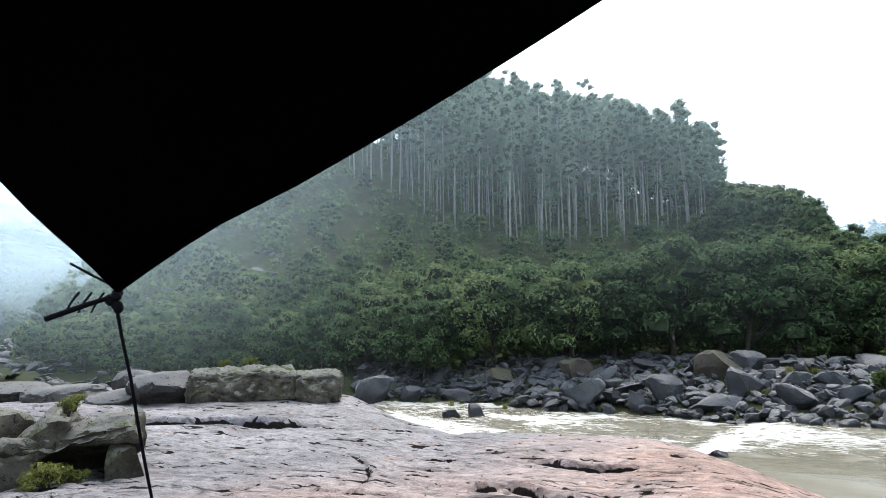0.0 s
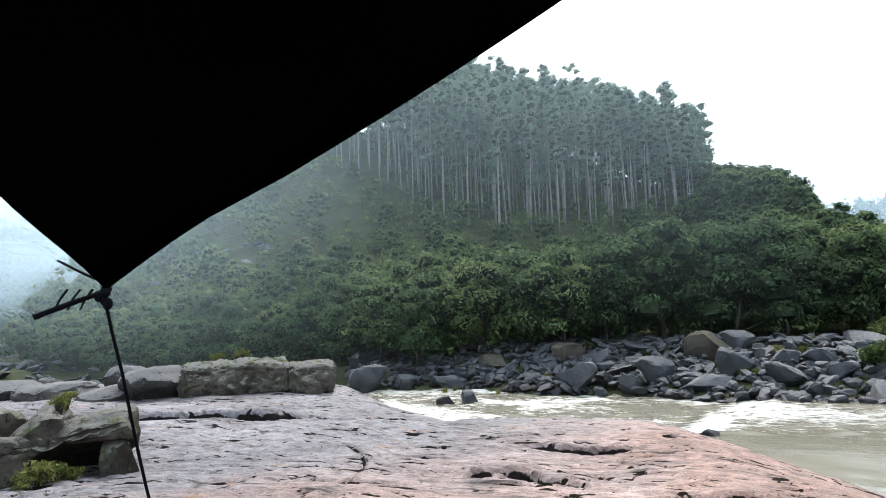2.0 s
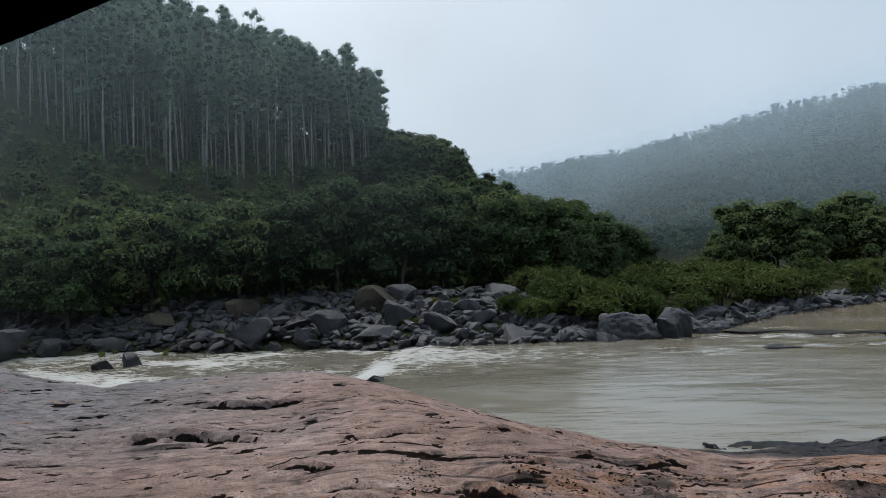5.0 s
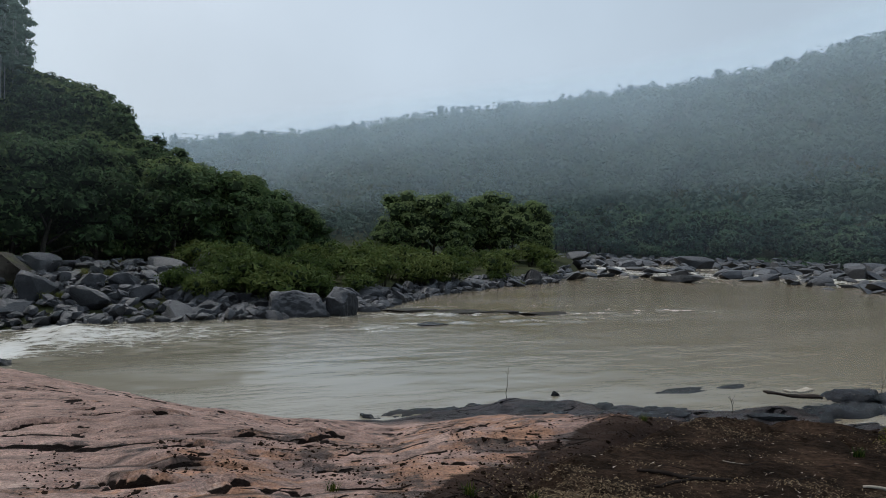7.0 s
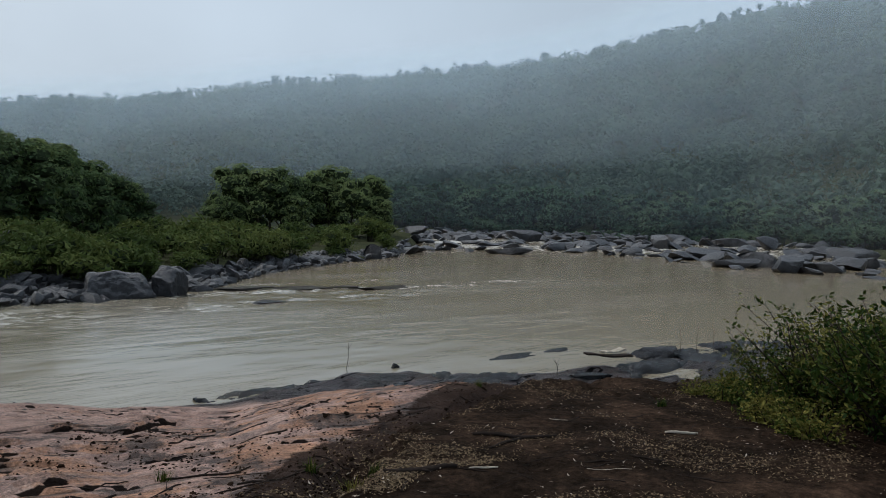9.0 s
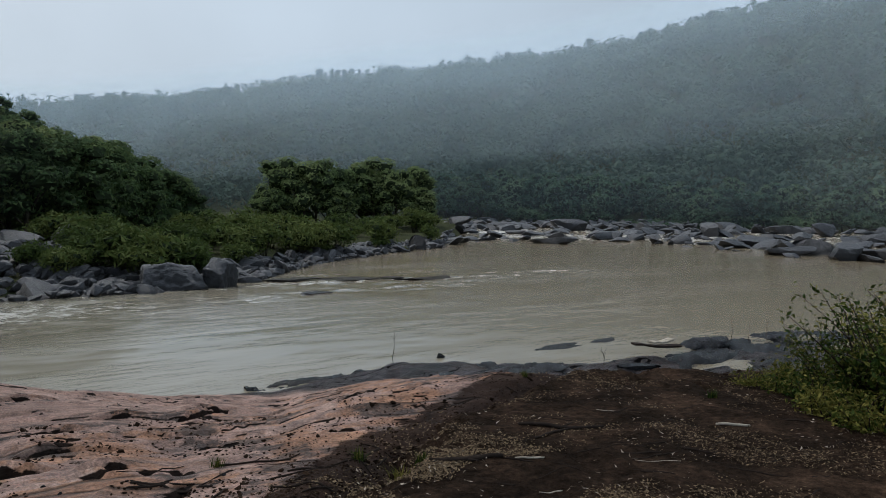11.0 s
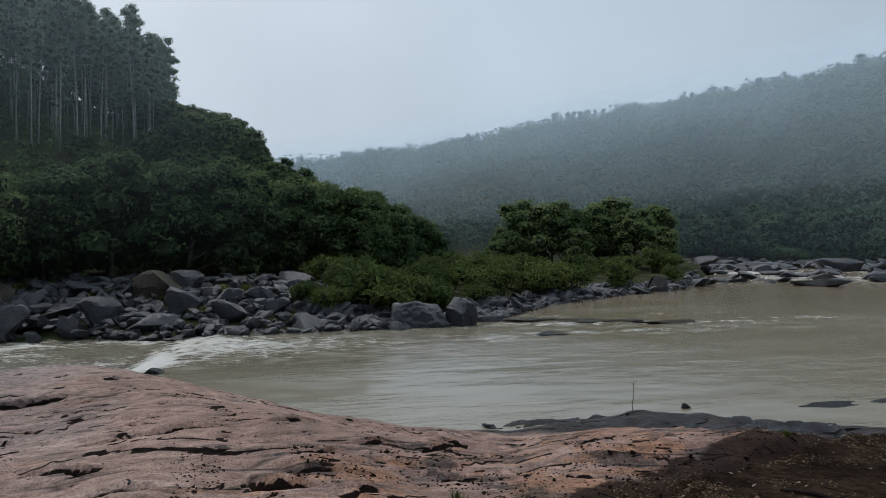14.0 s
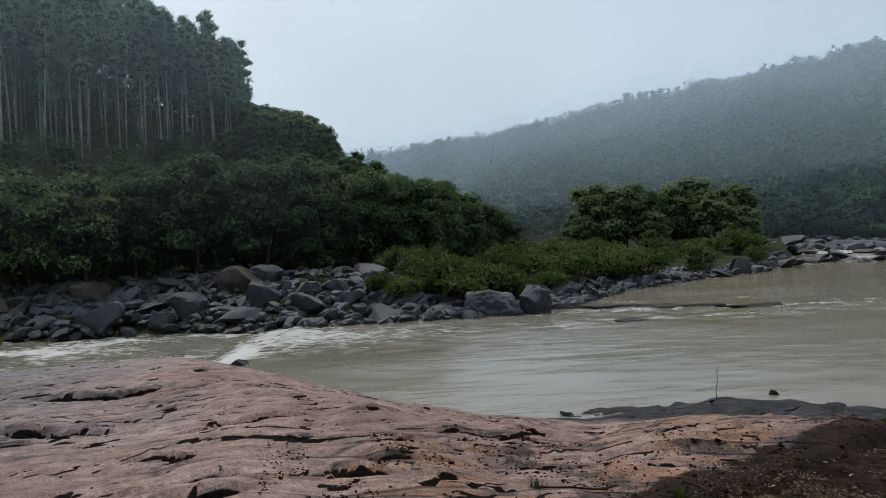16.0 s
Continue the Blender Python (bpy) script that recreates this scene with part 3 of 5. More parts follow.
def slab_detail(x, y):
    """Relief of the shelf, and how deep in a crack the place lies."""
    d = 0.07 * fbm(x, y * 1.3, 0.22, 3, 7.0) + 0.02 * fbm(x * 0.6, y * 1.4, 1.0, 4, 1.0) + 0.016 * fbm(x * 0.7, y, 3.5, 4, 2.0)
    crack = 0.0
    # thin sheets that have flaked off, with sharp low risers
    t = 2.6 * fbm(x * 0.5 + y * 0.12, y * 1.1, 0.42, 4, 13.0)
    k = math.floor(t)
    d += 0.034 * (k + max(0.0, (t - k - 0.9) / 0.1))
    if 0.85 < t - k < 0.97 and noise.noise(Vector((x * 0.8, y * 0.8, 17.0))) > 0.0:
        crack = 0.55
    left = min(1.0, max(0.0, (-x - 1) / 7))
    for k, (sx, sy, w, deep) in enumerate(((0.2, 0.8, 0.03, 0.12), (0.45, 1.9, 0.035, 0.06), (0.9, 3.4, 0.05, 0.04))):
        n1 = noise.noise(Vector((x * sx + y * 0.08 * sy, y * sy - x * 0.05, 4.2 + k))) + 0.3 * noise.noise(Vector((x * sx * 4, y * sy * 2.5, 1.3 + k)))
        gate = min(1.0, max(0.0, noise.noise(Vector((x * 0.6 + 9 * k, y * 0.8, 8.1))) * 3 - 0.75 + 0.5 * left)) * (0.25 + 0.75 * left)
        c = gate * min(1.0, max(0.0, 1.6 - 1.6 * abs(n1) / w)) * (0.7 + 0.3 * left)
        d -= deep * c
        if n1 > 0:  # ledges: one lip of each crack stands proud
            d += deep * 0.12 * gate * max(0.0, 1 - n1 / (w * 7))
        crack = max(crack, c)
    wob = 0.07 * noise.noise(Vector((x * 1.2, y * 1.2, 3.3))) + 0.05 * noise.noise(Vector((x * 5, y * 5, 3.3)))
    for cx, cy, half, c, s, depth, width in CELLS.get((int(x // 1), int(y // 1)), ()):
        u, v = (x - cx) * c + (y - cy) * s, -(x - cx) * s + (y - cy) * c
        if abs(u) < half and abs(v) < width * 6 + 0.2:
            v += wob
            ends = 1 - (abs(u) / half) ** 2
            k = min(1.0, max(0.0, 1.8 * (1 - abs(v) / (width * (0.35 + 0.65 * ends)))))
            d -= depth * k
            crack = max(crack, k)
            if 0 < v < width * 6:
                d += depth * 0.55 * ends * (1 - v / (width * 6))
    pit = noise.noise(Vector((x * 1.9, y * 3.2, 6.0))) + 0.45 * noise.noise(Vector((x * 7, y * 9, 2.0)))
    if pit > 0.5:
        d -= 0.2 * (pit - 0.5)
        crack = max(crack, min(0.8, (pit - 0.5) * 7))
    return d, crack


def soil_height(x, y):
    az, r = math.degrees(math.atan2(-x, y)), math.hypot(x, y)
    reach = soil_reach(az) + 0.9 * fbm(x, y, 0.9, 4, 5.0) + 0.45 * fbm(x, y, 3.2, 4, 8.0)
    s = reach - r
    return 2.44 - 0.07 * r + 0.06 * fbm(x, y, 0.5, 4, 9.0) + 0.02 * fbm(x, y, 4, 3, 2.0) + (0.0 if s > 1 else -0.5 * (1 - s) ** 2 * 0.6)


HILL_AZ = (-16, -12, -7.5, -3, 1, 4, 7, 10, 14, 20, 28, 36, 45, 55, 62, 66)
BANK_R = (80, 72, 62, 56, 52, 50, 50, 50, 50, 49, 49, 50, 58, 70, 85, 95)
CREST_R = (100, 110, 125, 135, 150, 165, 180, 190, 190, 190, 190, 190, 180, 160, 130, 115)
CREST_Z = (0.5, 2.2, 5.0, 9.0, 16, 21, 27, 32, 37, 47, 56, 60, 54, 28, 9, 1)
RIDGE_AZ = (-100, -75, -60, -52, -45, -38, -32, -20, -10, 0, 12, 40, 58, 66, 72, 100)
FOOT_R = (60, 90, 125, 130, 135, 138, 140, 150, 200, 260, 300, 300, 300, 260, 220, 200)
RIDGE_R = (240, 300, 340, 370, 400, 422, 440, 470, 500, 520, 540, 560, 600, 600, 600, 600)
RIDGE_Z = (58, 82, 87, 87, 84, 83, 82.5, 77, 68, 60, 55, 60, 76, 82, 82, 80)
WATER_AZ = (-75, -66, -60, -50, -40, -34, -32, -22, -17, -8, 5, 10, 16, 24, 32, 37, 50, 60, 75)
WATER_R = (70, 85, 112, 124, 126, 110, 64, 47, 37, 33, 32.5, 34.5, 37, 38.5, 45, 45, 60, 75, 80)


def rise(u):
    u = min(1.0, max(0.0, u))
    return 0.55 * u + 0.45 * u * u * (3 - 2 * u)


def hollow(u):
    """A foot slope that steepens."""
    u = min(1.0, max(0.0, u))
    return 0.15 * u + 0.85 * u ** 2.1


def hill_height(az, r):
    """The near wooded hill across the river."""
    if az < -16 or az > 66:
        return 0.0
    bank, crest, top = bend(az, HILL_AZ, BANK_R), bend(az, HILL_AZ, CREST_R), bend(az, HILL_AZ, CREST_Z)
    if r < crest:
        return top * hollow((r - bank) / (crest - bank))
    return top * math.exp(-((r - crest) / 90) ** 2)


def ridge_height(az, r):
    """The far ridges up and down the valley."""
    foot, crest, top = bend(az, RIDGE_AZ, FOOT_R), bend(az, RIDGE_AZ, RIDGE_R), bend(az, RIDGE_AZ, RIDGE_Z)
    return top * rise((r - foot) / (crest - foot)) - max(0.0, r - crest) * 0.03


def land_height(az, r):
    """The valley: river bed, boulder bank, the wooded hill and the ridges."""
    if abs(az) > 100:
        return 1.9 + 0.02 * r
    water = bend(az, WATER_AZ, WATER_R)
    flat = -1.4 if r < water - 3 else -1.4 + bend(az, (-6, 2, 40, 50), (2.2, 3.2, 3.2, 2.2)) * min(1.0, (r - water + 3) / 13) ** 0.8
    return flat + max(hill_height(az, r), ridge_height(az, r))


def land(az, r):
    p = polar(az, r)
    return land_height(az, r) + (min(1.0, r / 300) * 3.0 * fbm(p.x, p.y, 0.02, 3, 2.0) if r > 70 else 0.0)


# ---- the setting ----
def sheet(name, xs, ys, height, mat, label, keep=None, smooth=True):
    """A height field over a grid."""
    verts, faces, index = [], [], {}
    hs = [[height(x, y) for x in xs] for y in ys]
    for j in range(len(ys) - 1):
        for i in range(len(xs) - 1):
            quad = ((i, j), (i + 1, j), (i + 1, j + 1), (i, j + 1))
            if keep and not any(keep(xs[q], ys[w], hs[w][q]) for q, w in quad):
                continue
            face = []
            for q in quad:
                if q not in index:
                    index[q] = len(verts)
                    verts.append((xs[q[0]], ys[q[1]], hs[q[1]][q[0]]))
                face.append(index[q])
            faces.append(face)
    return tagged(new(name, mesh_of(name, verts, faces, mat, smooth)), label, kind="structure")


def steps(lo, hi, first, grow, cap):
    out, d = [lo], first
    while out[-1] < hi:
        out.append(out[-1] + d)
        d = min(d * grow, cap)
    return out


def build_ground():
    azs = [a * 1.0 for a in range(-180, 181)]
    rs = [0.0, 4, 8, 12, 16, 20, 24, 28] + steps(32, 4000, 3.0, 1.045, 300)
    verts = [(0, 0, -1.5)]
    for r in rs[1:]:
        for az in azs[:-1]:
            p = polar(az, r)
            z = land(az, r)
            if r < 30:
                z = min(z, slab_height(p.x, p.y) - 0.5) if abs(az) < 100 else slab_height(p.x, p.y) - 0.3
            verts.append((p.x, p.y, z))
    n = 360
    faces = [(0, 1 + i, 1 + (i + 1) % n) for i in range(n)]
    for j in range(len(rs) - 2):
        a, b = 1 + j * n, 1 + (j + 1) * n
        faces += [(a + i, b + i, b + (i + 1) % n, a + (i + 1) % n) for i in range(n)]
    tagged(new("ground", mesh_of("ground", verts, faces, FLOOR, True)), "dark forest floor of a steep wooded river valley", kind="structure")


def build_slab():
    xs = sorted(set([round(v, 3) for v in np.concatenate([np.arange(-60, -24, 1.2), np.arange(-24, -8, 0.11), np.arange(-8, 4, 0.07), np.arange(4, 8, 0.1), np.arange(8, 26, 0.17), np.arange(26, 60, 1.5)])]))
    ys = sorted(set([round(v, 3) for v in np.concatenate([np.arange(-40, 1, 1.5), np.arange(1, 13, 0.055), np.arange(13, 27, 0.11), np.arange(27, 50, 0.6)])]))
    cracks = {}

    def h(x, y):
        if not (-26 < x < 26 and 0 < y < 28):
            return slab_height(x, y) + 0.1 * fbm(x, y, 0.3, 3, 7.0)
        z, (d, c) = slab_height(x, y), slab_detail(x, y)
        cracks[round(x, 3), round(y, 3)] = c
        return z + d * (1.0 if z > 0.6 else 0.6)

    ob = sheet("rock_slab", xs, ys, h, GRANITE, "worn pinkish granite river shelf with dark cracks and wet edges", keep=lambda x, y, z: z > -0.9)
    def grime(v):
        az, r = math.degrees(math.atan2(-v.x, v.y)), math.hypot(v.x, v.y)
        return min(1.0, max(0.0, 1 - (r - soil_reach(az)) / 1.3)) if v.y > 0 else 1.0

    ob.data.attributes.new("grime", "FLOAT", "POINT").data.foreach_set("value", [grime(v.co) for v in ob.data.vertices])
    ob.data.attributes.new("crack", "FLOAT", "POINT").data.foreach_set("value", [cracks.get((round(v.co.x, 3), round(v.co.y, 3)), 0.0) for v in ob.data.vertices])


def build_soil():
    xs = [round(v, 3) for v in np.concatenate([np.arange(-9.5, -0.5, 0.25), np.arange(-0.5, 14, 0.09)])]
    ys = [round(v, 3) for v in np.concatenate([np.arange(-14, -4, 0.25), np.arange(-4, 1, 0.15), np.arange(1, 9.5, 0.09)])]
    sheet("soil_bank", xs, ys, soil_height, SOIL, "damp dark brown soil strewn with leaf litter",
          keep=lambda x, y, z: z > slab_height(x, y) - 0.3)


def water_level(x, y):
    """The pool stands at 0; past the rapid the river falls away."""
    d = -4.6 - x + (y - 24) * 0.12
    return -0.35 * min(1.0, max(0.0, d / 2.5)) - 0.006 * max(0.0, -x - 8)


def foam_at(x, y):
    wx, wy = x + 1.6 * fbm(x, y, 0.12, 3, 11.0), y + 1.6 * fbm(x, y, 0.12, 3, 15.0)
    az, r = math.degrees(math.atan2(-x, y)), math.hypot(x, y)
    f = 0.0
    d = -4.4 - wx + (wy - 26) * 0.12  # past the drop
    if -2.5 < d < 5 and 18 < y < 34:
        f = max(f, (0.72 + 0.4 * fbm(x, y, 0.9, 3, 8.0)) * math.exp(-((d - 0.6) / 1.5) ** 2))
    if d > 0 and r < 70:
        f = max(f, (0.5 + 0.45 * fbm(x * 0.5, y, 0.35, 3, 2.0)) * min(1.0, d / 3))
    if -14 < d <= 0 and y > 24:
        f = max(f, 0.72 * math.exp(-((wy - 28.5) / 3.8) ** 2) * (1 + d / 14) + 0.36 * math.exp(-((wy - 23.5) / 2.0) ** 2) * max(0.0, 1 + d / 5))
    # runs over the shallow sill between the pools, and a long tongue of ripples after it
    along = (wx - 9) * 0.55 + (wy - 33) * -0.18
    for off, wide, most in ((0.0, 1.8, 0.62), (4.2, 1.5, 0.42), (-3.2, 1.3, 0.45)):
        line = wy - 33.5 + 0.10 * (wx - 9) + off
        f = max(f, most * math.exp(-(line / wide) ** 2) * max(0.0, min(1.0, (wx - 2) / 6)) * max(0.0, min(1.0, (36 - wx) / 10)) * (0.7 + 0.6 * fbm(x * 0.4, y, 0.35, 3, 6.0)))
    if r > 60 and az < -34:
        f = max(f, (0.5 + 0.4 * fbm(x, y, 0.15, 3, 4.0)) * math.exp(-((r - 92) / 22) ** 2))
    return max(0.0, f)


def build_water():
    azs = np.arange(-78, 78.01, 0.42)
    rs = steps(12, 165, 0.17, 1.009, 1.2)
    verts, foam = [], []
    for r in rs:
        for az in azs:
            p = polar(az, r)
            f = foam_at(p.x, p.y)
            w = 0.007 * noise.noise(Vector((p.x * 0.8, p.y * 1.2, 0))) + f * 0.22 * noise.fractal(Vector((p.x * 0.7, p.y * 1.1, 5)), 0.9, 2.0, 3)
            up = 0.5 * max(0.0, min(1.0, (r - 78) / 20)) if az < -34 else 0.0
            verts.append((p.x, p.y, water_level(p.x, p.y) + w + up))
            foam.append(f)
    n = len(azs)
    faces = [(j * n + i, j * n + i + 1, (j + 1) * n + i + 1, (j + 1) * n + i) for j in range(len(rs) - 1) for i in range(n - 1)]
    me = mesh_of("river_water", verts, [q[::-1] for q in faces], WATER, True)
    me.attributes.new("foam", "FLOAT", "POINT").data.foreach_set("value", foam)
    tagged(new("river_water", me), "muddy greenish brown river with white rapids", kind="structure")


build_ground()
build_slab()
build_soil()
build_water()


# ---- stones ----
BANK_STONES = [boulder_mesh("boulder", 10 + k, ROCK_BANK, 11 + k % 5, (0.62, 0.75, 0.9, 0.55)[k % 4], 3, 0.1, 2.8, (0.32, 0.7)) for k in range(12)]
TAN_STONES = [boulder_mesh("boulder", 40 + k, ROCK_TAN, 7, 0.7) for k in range(3)]
SMALL_STONES = [boulder_mesh("stones", 60 + k, ROCK_BANK, 8, 0.7, 2) for k in range(8)]
PEBBLES = [boulder_mesh("stones", 70 + k, ROCK_BANK, 6, 0.7, 1) for k in range(6)]
PEBBLE_DATA = [(np.array([v.co[:] for v in me.vertices]), [list(q.vertices) for q in me.polygons]) for me in PEBBLES]
SMALL_DATA = [(np.array([v.co[:] for v in me.vertices]), [list(q.vertices) for q in me.polygons]) for me in SMALL_STONES]


def lay(name, me, x, y, z, sx, sy, sz, turn, label, category, group="", tip=(0, 0)):
    ob = new(name, me)
    ob.matrix_basis = pose(x, y, z, tip[0], tip[1], turn) @ Matrix.Diagonal((sx, sy, sz, 1))
    return tagged(ob, label, category, group)


def joined(name, label, pieces, mat, category="", smooth=True):
    verts, faces, base = [], [], 0
    for v, f in pieces:
        verts.append(v)
        faces += [[i + base for i in q] for q in f]
        base += len(v)
    ob = new(name, mesh_of(name, np.concatenate(verts), faces, mat, smooth))
    if smooth:
        ob.data.set_sharp_from_angle(angle=radians(28))
    return tagged(ob, label, category or name.replace("_", " "), kind="stuff")


def stone_piece(rng, x, y, z, sx, sy, sz):
    pool = SMALL_DATA if sx > 0.8 else PEBBLE_DATA
    v, f = pool[int(rng.integers(len(pool)))]
    m = np.array(Euler((rng.uniform(-0.6, 0.6), rng.uniform(-0.6, 0.6), rng.uniform(0, 6.28))).to_matrix())
    return (v * (sx, sy, sz)) @ m.T + (x, y, z), f


def bank_level(az, r):
    p = polar(az, r)
    return max(land(az, r), water_level(p.x, p.y) - 0.12)


def bank_boulders():
    rng = random.Random(5)
    group = "boulders along the far bank"
    big = ((21.0, 39.0, 2.3, 2.0, 2.0, 0), (11.0, 36.6, 3.6, 1.8, 1.3, 0), (14.6, 38.6, 2.6, 1.8, 1.4, 0), (10.3, 42, 3.0, 2.2, 1.7, 1), (15.6, 45, 2.4, 2.0, 1.2, 0),
           (-16.0, 36.2, 2.0, 1.2, 0.55, 0), (27.8, 46, 2.6, 2.0, 1.1, 1), (21.8, 45, 2.2, 1.8, 1.2, 1),
           (31.0, 44.5, 2.6, 2.0, 1.4, 0), (35.5, 45, 2.4, 2.0, 1.3, 0), (38.4, 45, 2.8, 2.0, 1.6, 0), (5.5, 39, 1.9, 1.6, 1.2, 0), (2.0, 37, 2.0, 1.6, 1.1, 0),
           (-3.0, 36, 2.2, 1.6, 1.0, 0), (8.4, 43, 2.4, 1.8, 1.1, 0), (-20.5, 60, 2.6, 1.8, 1.2, 1), (-25.5, 57, 3.0, 2.0, 1.1, 0), (-30.0, 62, 2.6, 2.0, 1.6, 0),
           (29.9, 36.5, 1.6, 1.2, 1.0, 0), (31.9, 36.2, 1.5, 1.2, 0.9, 0))
    spots = []
    # a split wedge and the block behind it, at the edge of the pool
    for az, r, w, prof, turn, tip, label in ((-10.3, 33.4, 3.0, ((0, 0), (0.5, 1.0), (0.9, 1.35), (2.0, 1.1), (2.2, 0)), -4, (0, -8), "large angular dark grey wedge of rock at the pool"),
                                             (-12.9, 34.0, 1.3, ((0, 0), (0.05, 1.0), (0.7, 1.45), (1.6, 1.3), (1.7, 0)), -40, (0, 6), "tall angular dark grey block beside the wedge")):
        p = polar(az, r)
        lay("boulder", hewn("boulder", prof, w, 31, ROCK_BANK, 0.1, 0.1, lambda v: Vector((v.x * (1.0 - 0.22 * v.z), v.y, v.z * (1.0 - 0.1 * v.x)))), p.x, p.y, -0.15, 1, 1, 1, turn, label, "boulder", group, tip)
        spots.append((p.x, p.y + 0.8, w * 0.5))
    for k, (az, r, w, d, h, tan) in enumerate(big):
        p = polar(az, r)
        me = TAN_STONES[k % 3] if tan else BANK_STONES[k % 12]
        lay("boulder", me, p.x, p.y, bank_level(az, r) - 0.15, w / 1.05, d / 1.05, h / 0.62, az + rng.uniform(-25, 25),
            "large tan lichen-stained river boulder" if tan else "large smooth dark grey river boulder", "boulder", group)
        spots.append((p.x, p.y, w * 0.42))
    made = tries = 0
    rest = []
    nrng = np.random.default_rng(6)
    while made < 900 and tries < 30000:
        tries += 1
        az = rng.uniform(-33, 40)
        u = rng.random()
        r = bend(az, WATER_AZ, WATER_R) + 0.2 + u * 15
        if az < -4 and u > 0.4:
            continue
        size = (rng.choice((0.9, 1.1, 1.4, 1.9)) if made < 170 else rng.uniform(0.35, 0.95)) * rng.uniform(0.8, 1.15)
        p = polar(az, r)
        if any((p.x - a) ** 2 + (p.y - b) ** 2 < (c + size * 0.3) ** 2 for a, b, c in spots):
            continue
        spots.append((p.x, p.y, size * 0.3))
        z = bank_level(az, r) - 0.08
        sx, sy, sz = size * rng.uniform(0.95, 1.4), size * rng.uniform(0.8, 1.1), size * rng.uniform(0.6, 1.0)
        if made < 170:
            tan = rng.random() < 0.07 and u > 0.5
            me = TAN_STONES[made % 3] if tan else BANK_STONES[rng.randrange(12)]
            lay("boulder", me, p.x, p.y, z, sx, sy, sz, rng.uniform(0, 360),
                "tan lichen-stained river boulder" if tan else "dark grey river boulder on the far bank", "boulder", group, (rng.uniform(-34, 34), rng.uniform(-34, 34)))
        else:
            rest.append(stone_piece(nrng, p.x, p.y, z, sx, sy, sz))
        made += 1
    for _ in range(2600):
        az = rng.uniform(-33, 40)
        r = bend(az, WATER_AZ, WATER_R) + rng.random() * (15 if az > -4 else 7)
        p = polar(az, r)
        s = rng.uniform(0.25, 0.75)
        rest.append(stone_piece(nrng, p.x, p.y, bank_level(az, r) + rng.uniform(-0.05, 0.3), s * 1.3, s, s * rng.uniform(0.6, 1.0)))
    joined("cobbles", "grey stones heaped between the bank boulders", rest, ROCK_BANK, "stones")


def rapid_boulders():
    """Flat rocks of the rapids up the river, and the rocky field down the river."""
    rng = random.Random(8)
    nrng = np.random.default_rng(9)
    near = lambda az: bend(az, (-70, -62, -57, -50, -43, -38, -33), (56, 58, 62, 74, 82, 76, 66))
    lift = lambda r: 0.9 * max(0.0, min(1.0, (r - 76) / 45))
    for k, (az, r, w, d, h) in enumerate(((-41.6, 73, 5.2, 2.5, 1.2), (-47.5, 92, 5, 3, 1.3), (-43.0, 100, 6, 3, 1.6), (-51.0, 96, 6.5, 4, 1.6), (-57.5, 75, 4.5, 3, 1.8),
                                          (-61, 66, 5, 3, 1.5), (-55, 104, 7, 4, 1.6), (-59.5, 100, 6, 4, 1.7), (-38.5, 105, 7, 4, 1.8), (-63, 60, 4, 3, 1.7))):
        p = polar(az, r)
        lay("boulder", BANK_STONES[k % 12], p.x, p.y, lift(r) - 0.2, w, d, h / 0.62, az + rng.uniform(-12, 12), "broad flat grey rock in the upstream rapids", "boulder", "rocks in the rapids")
    rest = []
    for k in range(560):
        az = rng.uniform(-70, -32)
        lo = near(az)
        r = lo + 1 + (128 - lo) * (rng.random() if k < 70 else rng.random() ** 0.8)
        p = polar(az, r)
        s = rng.uniform(1.6, 3.8) if k < 70 else rng.uniform(0.6, 2.2)
        flat = rng.uniform(0.35, 0.8)
        if k < 70:
            lay("boulder", BANK_STONES[rng.randrange(12)], p.x, p.y, lift(r) - 0.15, s * 1.3, s, s * flat, rng.uniform(0, 360), "grey rock in the upstream rapids", "boulder", "rocks in the rapids")
        else:
            rest.append(stone_piece(nrng, p.x, p.y, lift(r) - 0.1, s * 1.3, s, s * flat))
    for k in range(1000):
        az, r = rng.uniform(46, 76), 42 + 90 * rng.random() ** 1.5
        p = polar(az, r)
        s = rng.uniform(0.8, 2.6) if k < 150 else rng.uniform(0.5, 1.5)
        if k < 24:
            lay("boulder", BANK_STONES[rng.randrange(12)], p.x, p.y, max(land(az, r), -0.5) - 0.1, s * 1.2, s, s * 0.7, rng.uniform(0, 360), "pale grey rock in the downstream river bed", "boulder", "rocks down the river")
        else:
            rest.append(stone_piece(nrng, p.x, p.y, max(land(az, r), -0.5) - 0.1, s * 1.2, s, s * 0.7))
    joined("river_stones", "grey rocks crowding the far river bed", rest, ROCK_BANK, "stones")


bank_boulders()
rapid_boulders()


